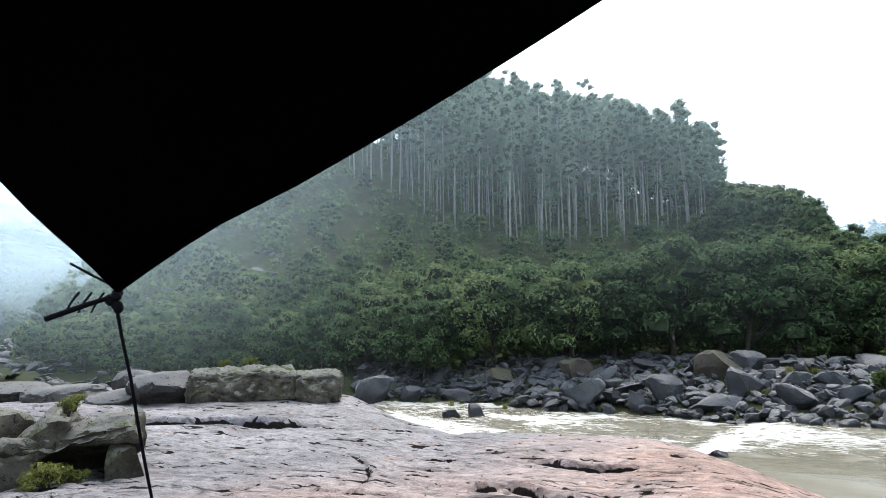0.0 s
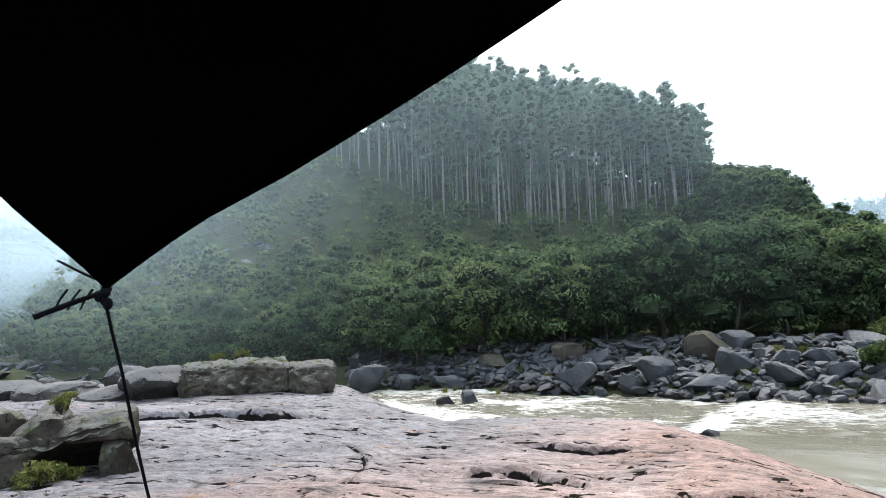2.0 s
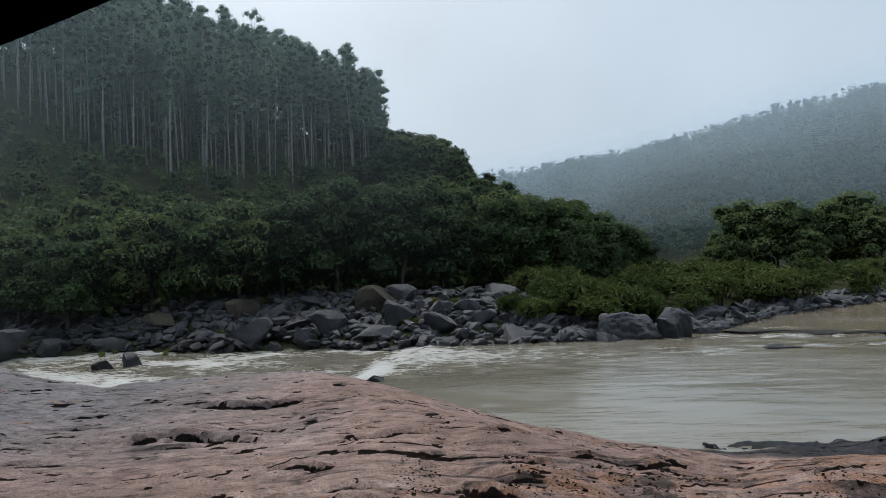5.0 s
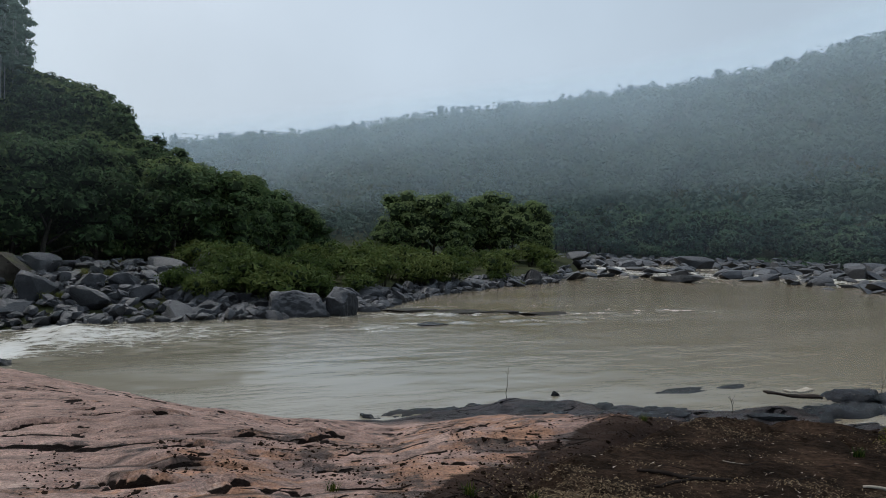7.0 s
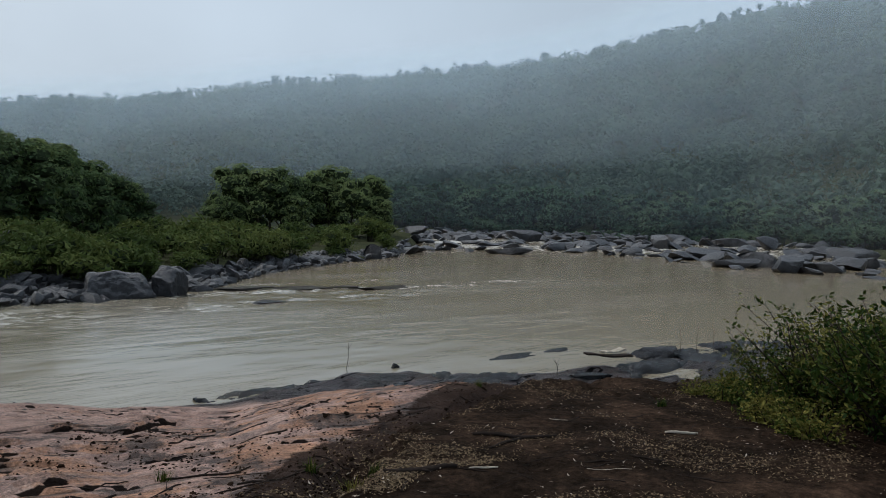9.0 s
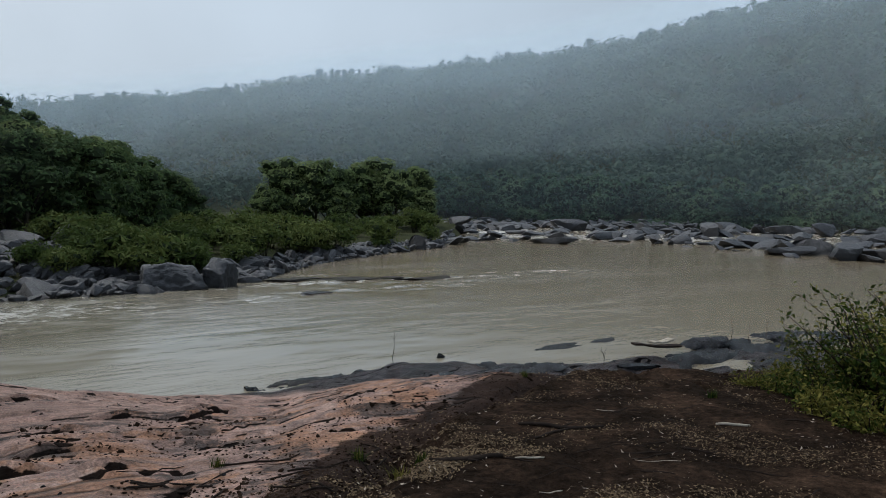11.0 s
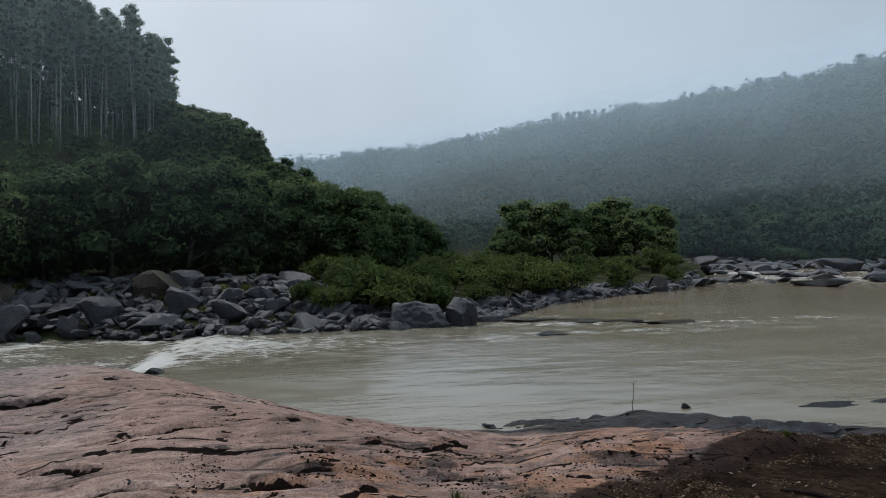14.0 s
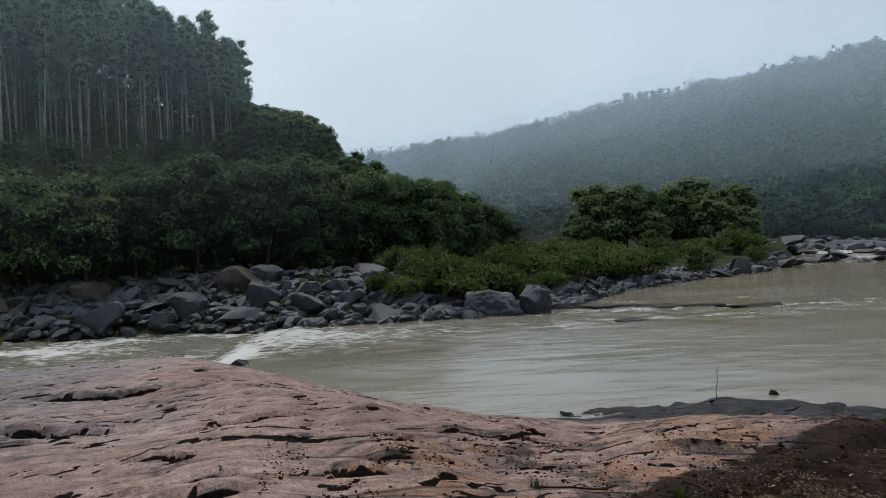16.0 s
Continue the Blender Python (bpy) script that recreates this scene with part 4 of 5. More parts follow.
def slab_boulders():
    """The mossy blocks that lie on the near shelf."""
    box = ((0, 0), (-0.05, 0.95), (0.15, 1.12), (1.9, 1.2), (2.1, 0))
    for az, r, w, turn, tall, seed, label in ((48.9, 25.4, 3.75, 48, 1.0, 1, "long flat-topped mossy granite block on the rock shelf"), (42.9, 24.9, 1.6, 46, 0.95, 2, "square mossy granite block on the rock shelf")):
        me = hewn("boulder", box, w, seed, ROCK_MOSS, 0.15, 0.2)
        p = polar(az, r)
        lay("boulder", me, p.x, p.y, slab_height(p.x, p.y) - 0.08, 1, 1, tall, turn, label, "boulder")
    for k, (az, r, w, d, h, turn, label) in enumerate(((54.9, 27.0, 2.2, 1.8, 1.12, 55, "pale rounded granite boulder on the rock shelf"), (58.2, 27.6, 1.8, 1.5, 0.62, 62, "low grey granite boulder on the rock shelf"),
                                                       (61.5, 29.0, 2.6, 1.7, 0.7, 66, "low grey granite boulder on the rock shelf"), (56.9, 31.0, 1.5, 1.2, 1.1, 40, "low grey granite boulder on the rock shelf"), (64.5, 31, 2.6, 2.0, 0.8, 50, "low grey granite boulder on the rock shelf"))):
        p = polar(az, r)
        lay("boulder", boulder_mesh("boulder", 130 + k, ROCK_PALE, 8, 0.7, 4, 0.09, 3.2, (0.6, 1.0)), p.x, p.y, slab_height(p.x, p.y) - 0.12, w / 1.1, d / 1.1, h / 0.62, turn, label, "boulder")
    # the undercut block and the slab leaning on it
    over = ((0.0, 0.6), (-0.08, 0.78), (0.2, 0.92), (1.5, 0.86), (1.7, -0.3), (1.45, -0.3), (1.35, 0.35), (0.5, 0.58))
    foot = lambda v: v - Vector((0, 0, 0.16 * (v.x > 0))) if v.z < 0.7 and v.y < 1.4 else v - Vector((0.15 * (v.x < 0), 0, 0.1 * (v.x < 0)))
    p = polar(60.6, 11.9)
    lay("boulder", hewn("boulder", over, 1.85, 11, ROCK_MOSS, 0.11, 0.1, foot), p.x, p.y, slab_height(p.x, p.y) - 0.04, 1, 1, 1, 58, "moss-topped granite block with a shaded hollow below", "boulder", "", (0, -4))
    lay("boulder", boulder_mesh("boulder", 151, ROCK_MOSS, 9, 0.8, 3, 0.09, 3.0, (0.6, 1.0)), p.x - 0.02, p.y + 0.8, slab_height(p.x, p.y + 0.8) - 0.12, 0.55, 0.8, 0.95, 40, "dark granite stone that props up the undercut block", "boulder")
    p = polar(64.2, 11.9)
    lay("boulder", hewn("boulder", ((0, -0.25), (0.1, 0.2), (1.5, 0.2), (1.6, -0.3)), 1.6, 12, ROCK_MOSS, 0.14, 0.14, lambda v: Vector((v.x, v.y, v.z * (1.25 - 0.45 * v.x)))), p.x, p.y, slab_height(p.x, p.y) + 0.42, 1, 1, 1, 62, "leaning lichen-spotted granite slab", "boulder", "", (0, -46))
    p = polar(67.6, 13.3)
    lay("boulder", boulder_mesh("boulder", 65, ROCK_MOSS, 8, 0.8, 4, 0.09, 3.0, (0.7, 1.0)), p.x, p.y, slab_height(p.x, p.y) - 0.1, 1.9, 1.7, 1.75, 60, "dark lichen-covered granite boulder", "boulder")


def ledge_height(x, y):
    """The broken wet shelf that edges the upstream pool."""
    mid = bend(x, (4, 7, 9.5, 12, 14, 16, 19, 21.5), (14.5, 13.5, 12.9, 11.5, 11.1, 11.7, 11.5, 11.2)) + 0.35 * fbm(x, 0.0, 0.7, 3, 21.0)
    wide = bend(x, (4, 6, 9.5, 12, 14, 16, 19, 21.5), (0.2, 0.8, 1.0, 0.8, 0.6, 1.3, 1.2, 1.0)) * (1 + 0.5 * fbm(x, y, 0.8, 3, 23.0))
    v = (y - mid) / max(0.1, wide)
    rim = 1 - v * v
    t = 2.6 * fbm(x * 0.6 + y * 0.2, y * 1.3, 0.9, 4, 25.0)
    k = math.floor(t)
    tread = 0.075 * (k + min(1.0, max(0.0, (t - k - 0.82) / 0.18)))
    return -0.12 + 0.26 * max(-1.5, min(0.75, rim * 1.2)) + tread * min(1.0, max(0.0, rim + 0.4)) + 0.03 * fbm(x, y * 1.5, 3.5, 4, 27.0)


def ledges():
    """Dark wet ledges at the edge of the upstream pool."""
    xs, ys = [round(v, 3) for v in np.arange(4, 21.6, 0.07)], [round(v, 3) for v in np.arange(9.0, 17, 0.06)]
    sheet("wet_ledge", xs, ys, ledge_height, ROCK_WET, "low dark wet rock ledge at the water's edge", keep=lambda x, y, z: z > -0.16)
    for k, (x, y, w, d, h, turn, z) in enumerate(((10.6, 12.2, 1.2, 0.5, 0.24, -25, 0.1), (12.6, 11.1, 1.5, 0.45, 0.2, -14, 0.12), (16.4, 11.8, 1.8, 0.8, 0.3, -8, 0.1), (18.9, 11.4, 1.4, 0.8, 0.3, 0, 0.1),
                                                  (12.4, 14.4, 3.4, 0.8, 0.06, -3, -0.025), (14.6, 14.3, 1.4, 0.5, 0.1, -2, -0.015), (9.24, 14.9, 0.3, 0.2, 0.16, 0, 0.0))):
        me = boulder_mesh("rock_ledge", 80 + k, ROCK_WET, 16, 0.75, 3, 0.2, 3.4, (0.4, 0.85))
        lay("rock_ledge", me, x, y, z - h * 0.25, w / 1.1, d / 1.1, h * 1.5, turn, "flat dark wet rock on the ledge by the pool", "rock", "wet rocks beside the pool")


def sill():
    """Flat rocks that just break the water."""
    for k, (x, y, w, d, h, turn, tan) in enumerate(((12.2, 34.6, 3.2, 1.2, 0.2, -8, 1), (14.6, 33.7, 3.6, 1.0, 0.16, -10, 1), (18.6, 31.8, 3.4, 1.0, 0.18, -4, 1), (16.8, 32.9, 2.2, 0.8, 0.14, 4, 1),
                                                    (11.2, 29.0, 1.7, 0.8, 0.16, -5, 0), (-4.6, 23.4, 0.9, 0.6, 0.24, 10, 0))):
        me = boulder_mesh("flat_rock", 95 + k, ROCK_TAN if tan else ROCK_WET, 10, 0.75, 3, 0.15, 2.8, (0.5, 1.0))
        lay("flat_rock", me, x, y, -h * 0.35, w / 1.1, d / 1.1, h * 1.7, turn, "flat brown rock just breaking the water" if tan else "small dark wet rock in the current", "rock", "rocks breaking the water")


ledges()
sill()
slab_boulders()


# ---- trees ----
def broad_tree_variant(seed, count=1200, leaf=(0.1, 0.2), label="broad-leaved riverside tree with a dense dark green crown", mat=None, name="broadleaf_tree"):
    """A bushy tree 8 m high: limbs that carry rounded heads of leaves over a core painted as shade."""
    rng = np.random.default_rng(seed)
    top = new(name)
    bm = bmesh.new()
    lean = rng.normal(0, 0.4, 2)
    tube(bm, [(0, 0, -0.6), (lean[0] * 0.3, lean[1] * 0.3, 1.6), (lean[0], lean[1], 3.6), (lean[0] * 1.3, lean[1] * 1.3, 5.6)], [0.2, 0.15, 0.1, 0.04], 7)
    lobes = []
    for k in range(17):
        a = k * 2.4 + rng.uniform(-0.4, 0.4)
        u = (k + 0.5) / 17
        h = 2.1 + 4.9 * u + rng.normal(0, 0.3)
        out = 2.35 * math.sqrt(max(0.05, 1 - ((h - 3.6) / 4.0) ** 2)) * rng.uniform(0.75, 1.1)
        c = (lean[0] + math.cos(a) * out, lean[1] + math.sin(a) * out, h)
        s = rng.uniform(0.7, 1.2)
        lobes.append((c, (s * 1.15, s * 1.15, s * 0.8)))
        if k % 3 == 0:
            tube(bm, [(lean[0] * 0.6, lean[1] * 0.6, h * 0.45), ((lean[0] + c[0]) / 2, (lean[1] + c[1]) / 2, h * 0.75), c], [0.08, 0.05, 0.02], 5)
    lobes.append(((lean[0], lean[1], 7.0), (1.1, 1.1, 0.85)))
    lobes.append(((lean[0], lean[1], 4.4), (1.7, 1.7, 1.9)))
    part("trunk", bm, BARK, top)
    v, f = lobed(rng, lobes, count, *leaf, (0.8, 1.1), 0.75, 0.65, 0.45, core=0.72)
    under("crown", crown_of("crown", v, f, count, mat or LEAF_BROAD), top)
    return tagged(top, label, "tree", "trees on the hill across the river")


def gum_variant(seed, count=900):
    """A slender eucalypt 25 m high: a bare pale trunk and rounded tufts of leaves about its top."""
    rng = np.random.default_rng(seed)
    top = new("eucalyptus_tree")
    bm = bmesh.new()
    bx, by = rng.normal(0, 0.35, 2)
    pts = [(0, 0, -1), (bx * 0.3, by * 0.2, 6), (bx * 0.6, by * 0.6, 12), (bx, by * 1.1, 18), (bx * 1.4, by * 1.4, 24)]
    tube(bm, pts, [0.15, 0.13, 0.11, 0.08, 0.03], 6)
    lobes = []
    low = rng.uniform(10.5, 16.5)
    for k in range(16):
        a, h = k * 2.39 + rng.uniform(-0.5, 0.5), 24.0 - (24.0 - low) * rng.random() ** 1.25
        out = rng.uniform(0.4, 1.6) * (1.25 - 0.5 * (h - low) / (24.5 - low))
        u = h / 24
        c = (bx * 1.4 * u + math.cos(a) * out, by * 1.4 * u + math.sin(a) * out, h)
        s = rng.uniform(0.65, 1.2)
        lobes.append((c, (s * 1.2, s * 1.2, s * 0.8)))
        tube(bm, [(bx * 1.3 * u, by * 1.3 * u, h - 1.8), c], [0.05, 0.015], 4)
    lobes.append(((bx * 1.4, by * 1.4, 24.3), (1.2, 1.2, 0.9)))
    part("trunk", bm, BARK_PALE, top, "pale bare trunk")
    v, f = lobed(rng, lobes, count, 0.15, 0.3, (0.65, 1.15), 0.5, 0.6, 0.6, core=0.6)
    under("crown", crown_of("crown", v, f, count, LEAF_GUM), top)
    return tagged(top, "tall slender eucalyptus with a pale bare trunk", "tree", "eucalyptus stand on the hill")


def spread(rng, lo_az, hi_az, r_at, count, gap, taken):
    out = []
    for _ in range(count * 30):
        if len(out) >= count:
            break
        az = rng.uniform(lo_az, hi_az)
        r = r_at(az, rng)
        p = polar(az, r)
        g = gap * (0.7 + r / 200)
        if all((p.x - a) ** 2 + (p.y - b) ** 2 > g * g for a, b in taken):
            taken.append((p.x, p.y))
            out.append((az, r, p))
    return out


def place_all(jobs):
    """Copies of each thing at its poses; the thing itself takes the last."""
    last = {}
    for ob, m in jobs:
        if ob in last:
            copy_thing(ob, last[ob])
        last[ob] = m
    for ob, m in last.items():
        ob.matrix_basis = m


def gum_zone(az):
    """Nearest ring of the eucalypt stand."""
    return bend(az, (8, 10, 13, 15.5, 18, 21, 27, 31, 33, 37, 41, 46, 52), (172, 166, 158, 150, 140, 130, 122, 134, 134, 154, 168, 180, 186))


def hill_woods():
    rng = random.Random(21)
    front = [broad_tree_variant(100 + k, 3300, (0.1, 0.2), name="riverside_tree") for k in range(6)]
    back = [broad_tree_variant(120 + k, 1350, (0.17, 0.32), "broad-leaved tree in the hillside wood") for k in range(5)]
    gums = [gum_variant(140 + k) for k in range(6)]
    taken = []
    edge = lambda az: bend(az, HILL_AZ, BANK_R)
    todo = []
    tall = lambda az: bend(az, (-8, 0, 20, 24, 33, 45, 60), (1.0, 1.05, 1.04, 0.86, 0.8, 0.76, 0.72))
    for az, r, p in spread(rng, -8, 64, lambda az, q: edge(az) + q.uniform(-1.5, 9), 90, 3.0, taken):
        todo.append((front, az, r, p, tall(az) * rng.uniform(0.8, 1.08)))
    limit = lambda az: min(gum_zone(az) if 8 < az < 50 else 1e3, bend(az, HILL_AZ, CREST_R))
    for az, r, p in spread(rng, -7, 63, lambda az, q: edge(az) + 6 + q.random() * (limit(az) - edge(az) - 8), 160, 3.4, taken):
        u = (r - edge(az)) / (limit(az) - edge(az))
        todo.append((back, az, r, p, rng.uniform(0.6, 1.0) * (1.0 - 0.3 * u if az > 12 else 1.0)))
    for az, r, p in spread(rng, -6, 11, lambda az, q: bend(az, HILL_AZ, CREST_R) - q.uniform(0, 45) * (1 if az > -5 else 0.5), 46, 2.6, taken):
        todo.append((back, az, r, p, rng.uniform(0.75, 1.05)))
    for k in range(26):
        az, r = 2.6 + 0.3 * k, 150 + 3.2 * k * 0.3 + (k * 11) % 30
        todo.append((back, az, r, polar(az, r), 0.9 + 0.12 * (k % 4)))
    for az, r, s in ((-4, 74, 1.2), (-5, 72, 1.12), (-6.5, 70, 1.0), (-8, 72, 0.93), (-9.3, 73, 0.88), (-10.4, 74, 0.8), (-11.3, 75, 0.68), (-7.3, 80, 1.05), (-8.8, 84, 0.95), (-10.2, 82, 0.85)):
        todo.append((front, az, r, polar(az, r), s))
    stand = []
    for az, r, p in spread(rng, 10.8, 48, lambda az, q: gum_zone(az) + q.random() ** 1.2 * (205 - gum_zone(az)), 225, 2.1, stand):
        todo.append((gums, az, r, p, rng.uniform(0.88, 1.12) * (1.14 if r < gum_zone(az) + 16 else 0.98)))
    for az, r, p in spread(rng, 3.5, 10, lambda az, q: q.uniform(160, 196), 30, 1.4, stand):
        todo.append((back, az, r, p, rng.uniform(1.3, 1.6)))
    for az, r, p in spread(rng, 11, 46, lambda az, q: gum_zone(az) + q.uniform(2, 45), 34, 1.2, stand):  # saplings under the tall ones
        todo.append((gums, az, r, p, rng.uniform(0.32, 0.6)))
    for k in range(16):
        az, r = 9.4 + 0.42 * k, 178 + (k * 7) % 17
        todo.append((back, az, r, polar(az, r), 1.05 + 0.1 * (k % 4)))
    place_all([(kind[k % len(kind)], pose(p.x, p.y, land(az, r) - 0.2, 0, 0, rng.uniform(0, 360)) @ Matrix.Scale(s, 4)) for k, (kind, az, r, p, s) in enumerate(todo)])
    # the rest of the stand, up to the crest
    nrng = np.random.default_rng(22)
    leaves, stems = [], bmesh.new()
    for az, r, p in spread(rng, 9.5, 50, lambda az, q: gum_zone(az) + 4 + q.random() * (212 - gum_zone(az)), 300, 1.5, stand):
        z, h = land(az, r), rng.uniform(20, 27)
        tube(stems, [(p.x, p.y, z - 1), (p.x + rng.uniform(-0.4, 0.4), p.y, z + h * 0.6), (p.x, p.y, z + h)], [0.15, 0.11, 0.03], 5)
        lobes = [((p.x + nrng.normal(0, 0.95), p.y + nrng.normal(0, 0.95), z + h * (1 - 0.66 * nrng.random() ** 1.1)), (1.25, 1.25, 0.95)) for _ in range(13)]
        leaves.append(lobed(nrng, lobes, 330, 0.2, 0.42, (0.75, 1.12), 0.5, 0.6, 0.5, core=0.65))
    rest = joined("eucalyptus_wood", "tall eucalyptus wood crowding the hilltop", leaves, LEAF_GUM, "forest", False)
    tagged(part("trunks", stems, BARK_PALE, rest), kind="stuff")


hill_woods()


def woods_stuff(name, label, spots, mat, rng, per, size, leaf, cap=9.0):
    """Many crowns too far or too many to count, joined."""
    pieces = []
    for az, r in spots:
        p = polar(az, r)
        z = land(az, r)
        s = rng.uniform(*size) * min(1.0, 0.55 + r / 600) if r > 90 else rng.uniform(*size)
        count = int(per * max(0.8, (280 / r) ** 1.2)) if r > 90 else per
        lobes = [((p.x + rng.normal(0, s * 0.35), p.y + rng.normal(0, s * 0.35), z + s * rng.uniform(0.5, 1.25)), (s * 0.55, s * 0.55, s * 0.5)) for _ in range(4)]
        fine = min(1.0, (r / 300) ** 0.8) if r > 90 else 1.0
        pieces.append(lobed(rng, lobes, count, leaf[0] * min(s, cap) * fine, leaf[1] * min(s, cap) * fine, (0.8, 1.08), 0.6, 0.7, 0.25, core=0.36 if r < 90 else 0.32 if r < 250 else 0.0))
    return joined(name, label, pieces, mat, "forest", False)


def far_woods():
    rng = np.random.default_rng(31)
    spots = []
    for _ in range(3400):
        az = rng.uniform(-72, 2)
        foot, crest = bend(az, RIDGE_AZ, FOOT_R), bend(az, RIDGE_AZ, RIDGE_R)
        spots.append((az, foot + (crest - foot + 12) * rng.random() ** 0.75))
    for _ in range(700):
        az = rng.uniform(58, 78)
        foot, crest = bend(az, RIDGE_AZ, FOOT_R), bend(az, RIDGE_AZ, RIDGE_R)
        spots.append((az, foot + (crest - foot) * rng.random()))
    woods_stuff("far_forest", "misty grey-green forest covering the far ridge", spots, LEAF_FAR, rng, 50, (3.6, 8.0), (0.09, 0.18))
    crest = []
    for _ in range(800):
        az = rng.uniform(-66, 1)
        if noise.noise(Vector((az * 0.25, 3.0, 0))) + 0.15 > rng.random() * 0.6:
            crest.append((az, bend(az, RIDGE_AZ, RIDGE_R) + rng.uniform(-4, 8)))
    pieces = []
    for az, r in crest:
        p, h = polar(az, r), rng.uniform(9, 15)
        z = land(az, r)
        for _ in range(6):
            q = (p.x + rng.normal(0, 0.8), p.y, z + h * rng.uniform(0.55, 1.0))
            pieces.append(lobed(rng, [(q, (1.4, 1.4, 1.2))], 26, 0.3, 0.55, (0.2, 1.1), 0.3, core=0.5))
        v = np.array([(p.x + sx * 0.18, p.y + sy * 0.18, zz) for zz in (z - 1, z + h) for sx, sy in ((-1, -1), (1, -1), (1, 1), (-1, 1))])
        pieces.append((v, [[0, 1, 5, 4], [1, 2, 6, 5], [2, 3, 7, 6], [3, 0, 4, 7]]))
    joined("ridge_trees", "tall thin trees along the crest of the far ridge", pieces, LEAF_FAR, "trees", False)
    fill, low = [], []
    for _ in range(1200):
        az = rng.uniform(-9, 63)
        b, c = bend(az, HILL_AZ, BANK_R), bend(az, HILL_AZ, CREST_R)
        fill.append((az, b + 4 + (c - b - 1) * rng.random() ** 0.8))
    for _ in range(260):  # low growth in the shade of the riverside trees
        az = rng.uniform(-7, 60)
        low.append((az, bend(az, HILL_AZ, BANK_R) + rng.uniform(0.5, 8)))
    woods_stuff("understorey", "low dark shrubs in the shade under the riverside trees", low, LEAF_BROAD, rng, 60, (0.8, 1.5), (0.08, 0.16))
    woods_stuff("undergrowth", "dense green shrub layer on the hillside", fill, LEAF_BROAD, rng, 72, (1.6, 4.2), (0.08, 0.16), 1.9)


far_woods()


def mist():
    """Thin sheets for mist and, on the near hill, lens glare, thinning out to their edges."""
    ease = lambda v: (lambda q: q * q * (3 - 2 * q))(min(1.0, max(0.0, v)))
    def veil_of(name_label, azs, us, at, density, mat=MIST, layers=2):
        """Thin layers, one behind the other, that together veil by the density given."""
        n = len(us)
        faces = [(i * n + j, i * n + j + 1, (i + 1) * n + j + 1, (i + 1) * n + j) for i in range(len(azs) - 1) for j in range(n - 1)]
        dens = [1 - (1 - density(az, u)) ** (1 / layers) for az in azs for u in us]
        for k in range(layers):
            verts = [at(az, u) * (1 + 0.008 * k) for az in azs for u in us]
            me = mesh_of("mist", verts, faces, mat, True)
            me.attributes.new("haze", "FLOAT", "POINT").data.foreach_set("value", dens)
            tagged(new("mist", me), name_label, "mist", kind="stuff")

    def curtain(az, u):  # leans back before the far ridge, its top fitted to the crest seen from the camera
        foot = bend(az, RIDGE_AZ, FOOT_R)
        top = 4 + (foot + 100) * 1.2 * (bend(az, RIDGE_AZ, RIDGE_Z) + 12) / bend(az, RIDGE_AZ, RIDGE_R)
        return polar(az, foot - 18 + 118 * max(0.0, (u - 0.2) / 0.8), -2 + (top + 2) * u)

    def blanket(az, u):
        foot, crest = bend(az, RIDGE_AZ, FOOT_R), bend(az, RIDGE_AZ, RIDGE_R)
        r = foot - 4 + (crest - foot + 4) * u
        return polar(az, r, ridge_height(az, r) + 24 * min(1.0, 0.1 + u * 8) * (1 - 0.55 * ease((u - 0.8) / 0.2)))

    veil_of("thin grey mist before the forested far ridge", np.arange(-84, 9.1, 1.0), [k / 40 for k in range(41)], curtain,
            lambda az, u: (0.08 + 0.33 * ease((u - 0.06) / 0.75)) * ease(u / 0.1) * ease((1 - u) / 0.28) * ease((9 - az) / 8))
    veil_of("thick pale mist over the downstream ridge", np.arange(48, 86.1, 1.0), [k / 40 for k in range(41)], blanket,
            lambda az, u: 0.42 * ease((az - 48) / 12) * ease((1.0 - u) / 0.04) * ease(u / 0.12))
    # mist before the hill's downstream end; the upstream part stands in for lens glare
    veil_of("pale sheets of mist and lens glare before the wooded slope", np.arange(-6, 80.1, 1.0), [k / 40 for k in range(41)],
            lambda az, u: polar(az, bend(az, HILL_AZ, BANK_R) - 12 + 44 * u, 82 * u - 1),
            lambda az, u: (0.38 * ease((az - 28) / 42) ** 1.2 * ease((u + 0.04) / 0.3) + 0.145 * ease((az + 5) / 16) * ease((u - 0.04) / 0.25)) * ease((1 - u) / 0.36), MIST_GLARE, 3)


mist()


def shrub_variant(name, seed, count, leaf, height, spread_, label, group, mat=None):
    rng = np.random.default_rng(seed)
    top = new(name)
    bm = bmesh.new()
    lobes = []
    for k in range(9):
        a, o = k * 2.4, rng.uniform(0.1, 0.75) * spread_
        h = height * rng.uniform(0.35, 0.8)
        c = (math.cos(a) * o, math.sin(a) * o, h)
        tube(bm, [(c[0] * 0.1, c[1] * 0.1, -0.15), (c[0] * 0.5, c[1] * 0.5, h * 0.6), c], [0.03, 0.02, 0.008], 4)
        s = rng.uniform(0.25, 0.42) * height
        lobes.append((c, (s * 1.1, s * 1.1, s * 0.8)))
    part("woody_base", bm, BARK, top)
    v, f = lobed(rng, lobes, count, leaf[0] * 1.3, leaf[1] * 1.5, (0.3, 1.15), 0.5, 0.28, 0.9, core=0.4 if height > 1.5 else 0.0)
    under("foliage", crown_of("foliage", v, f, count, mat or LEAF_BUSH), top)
    return tagged(top, label, "bush", group)


def scatter(variants, spots, rng):
    place_all([(variants[k % len(variants)], pose(*polar(az, r, (land(az, r) if z is None else z) - 0.05), 0, 0, rng.uniform(0, 360)) @ Matrix.Scale(s, 4))
               for k, (az, r, s, z) in enumerate(spots)])


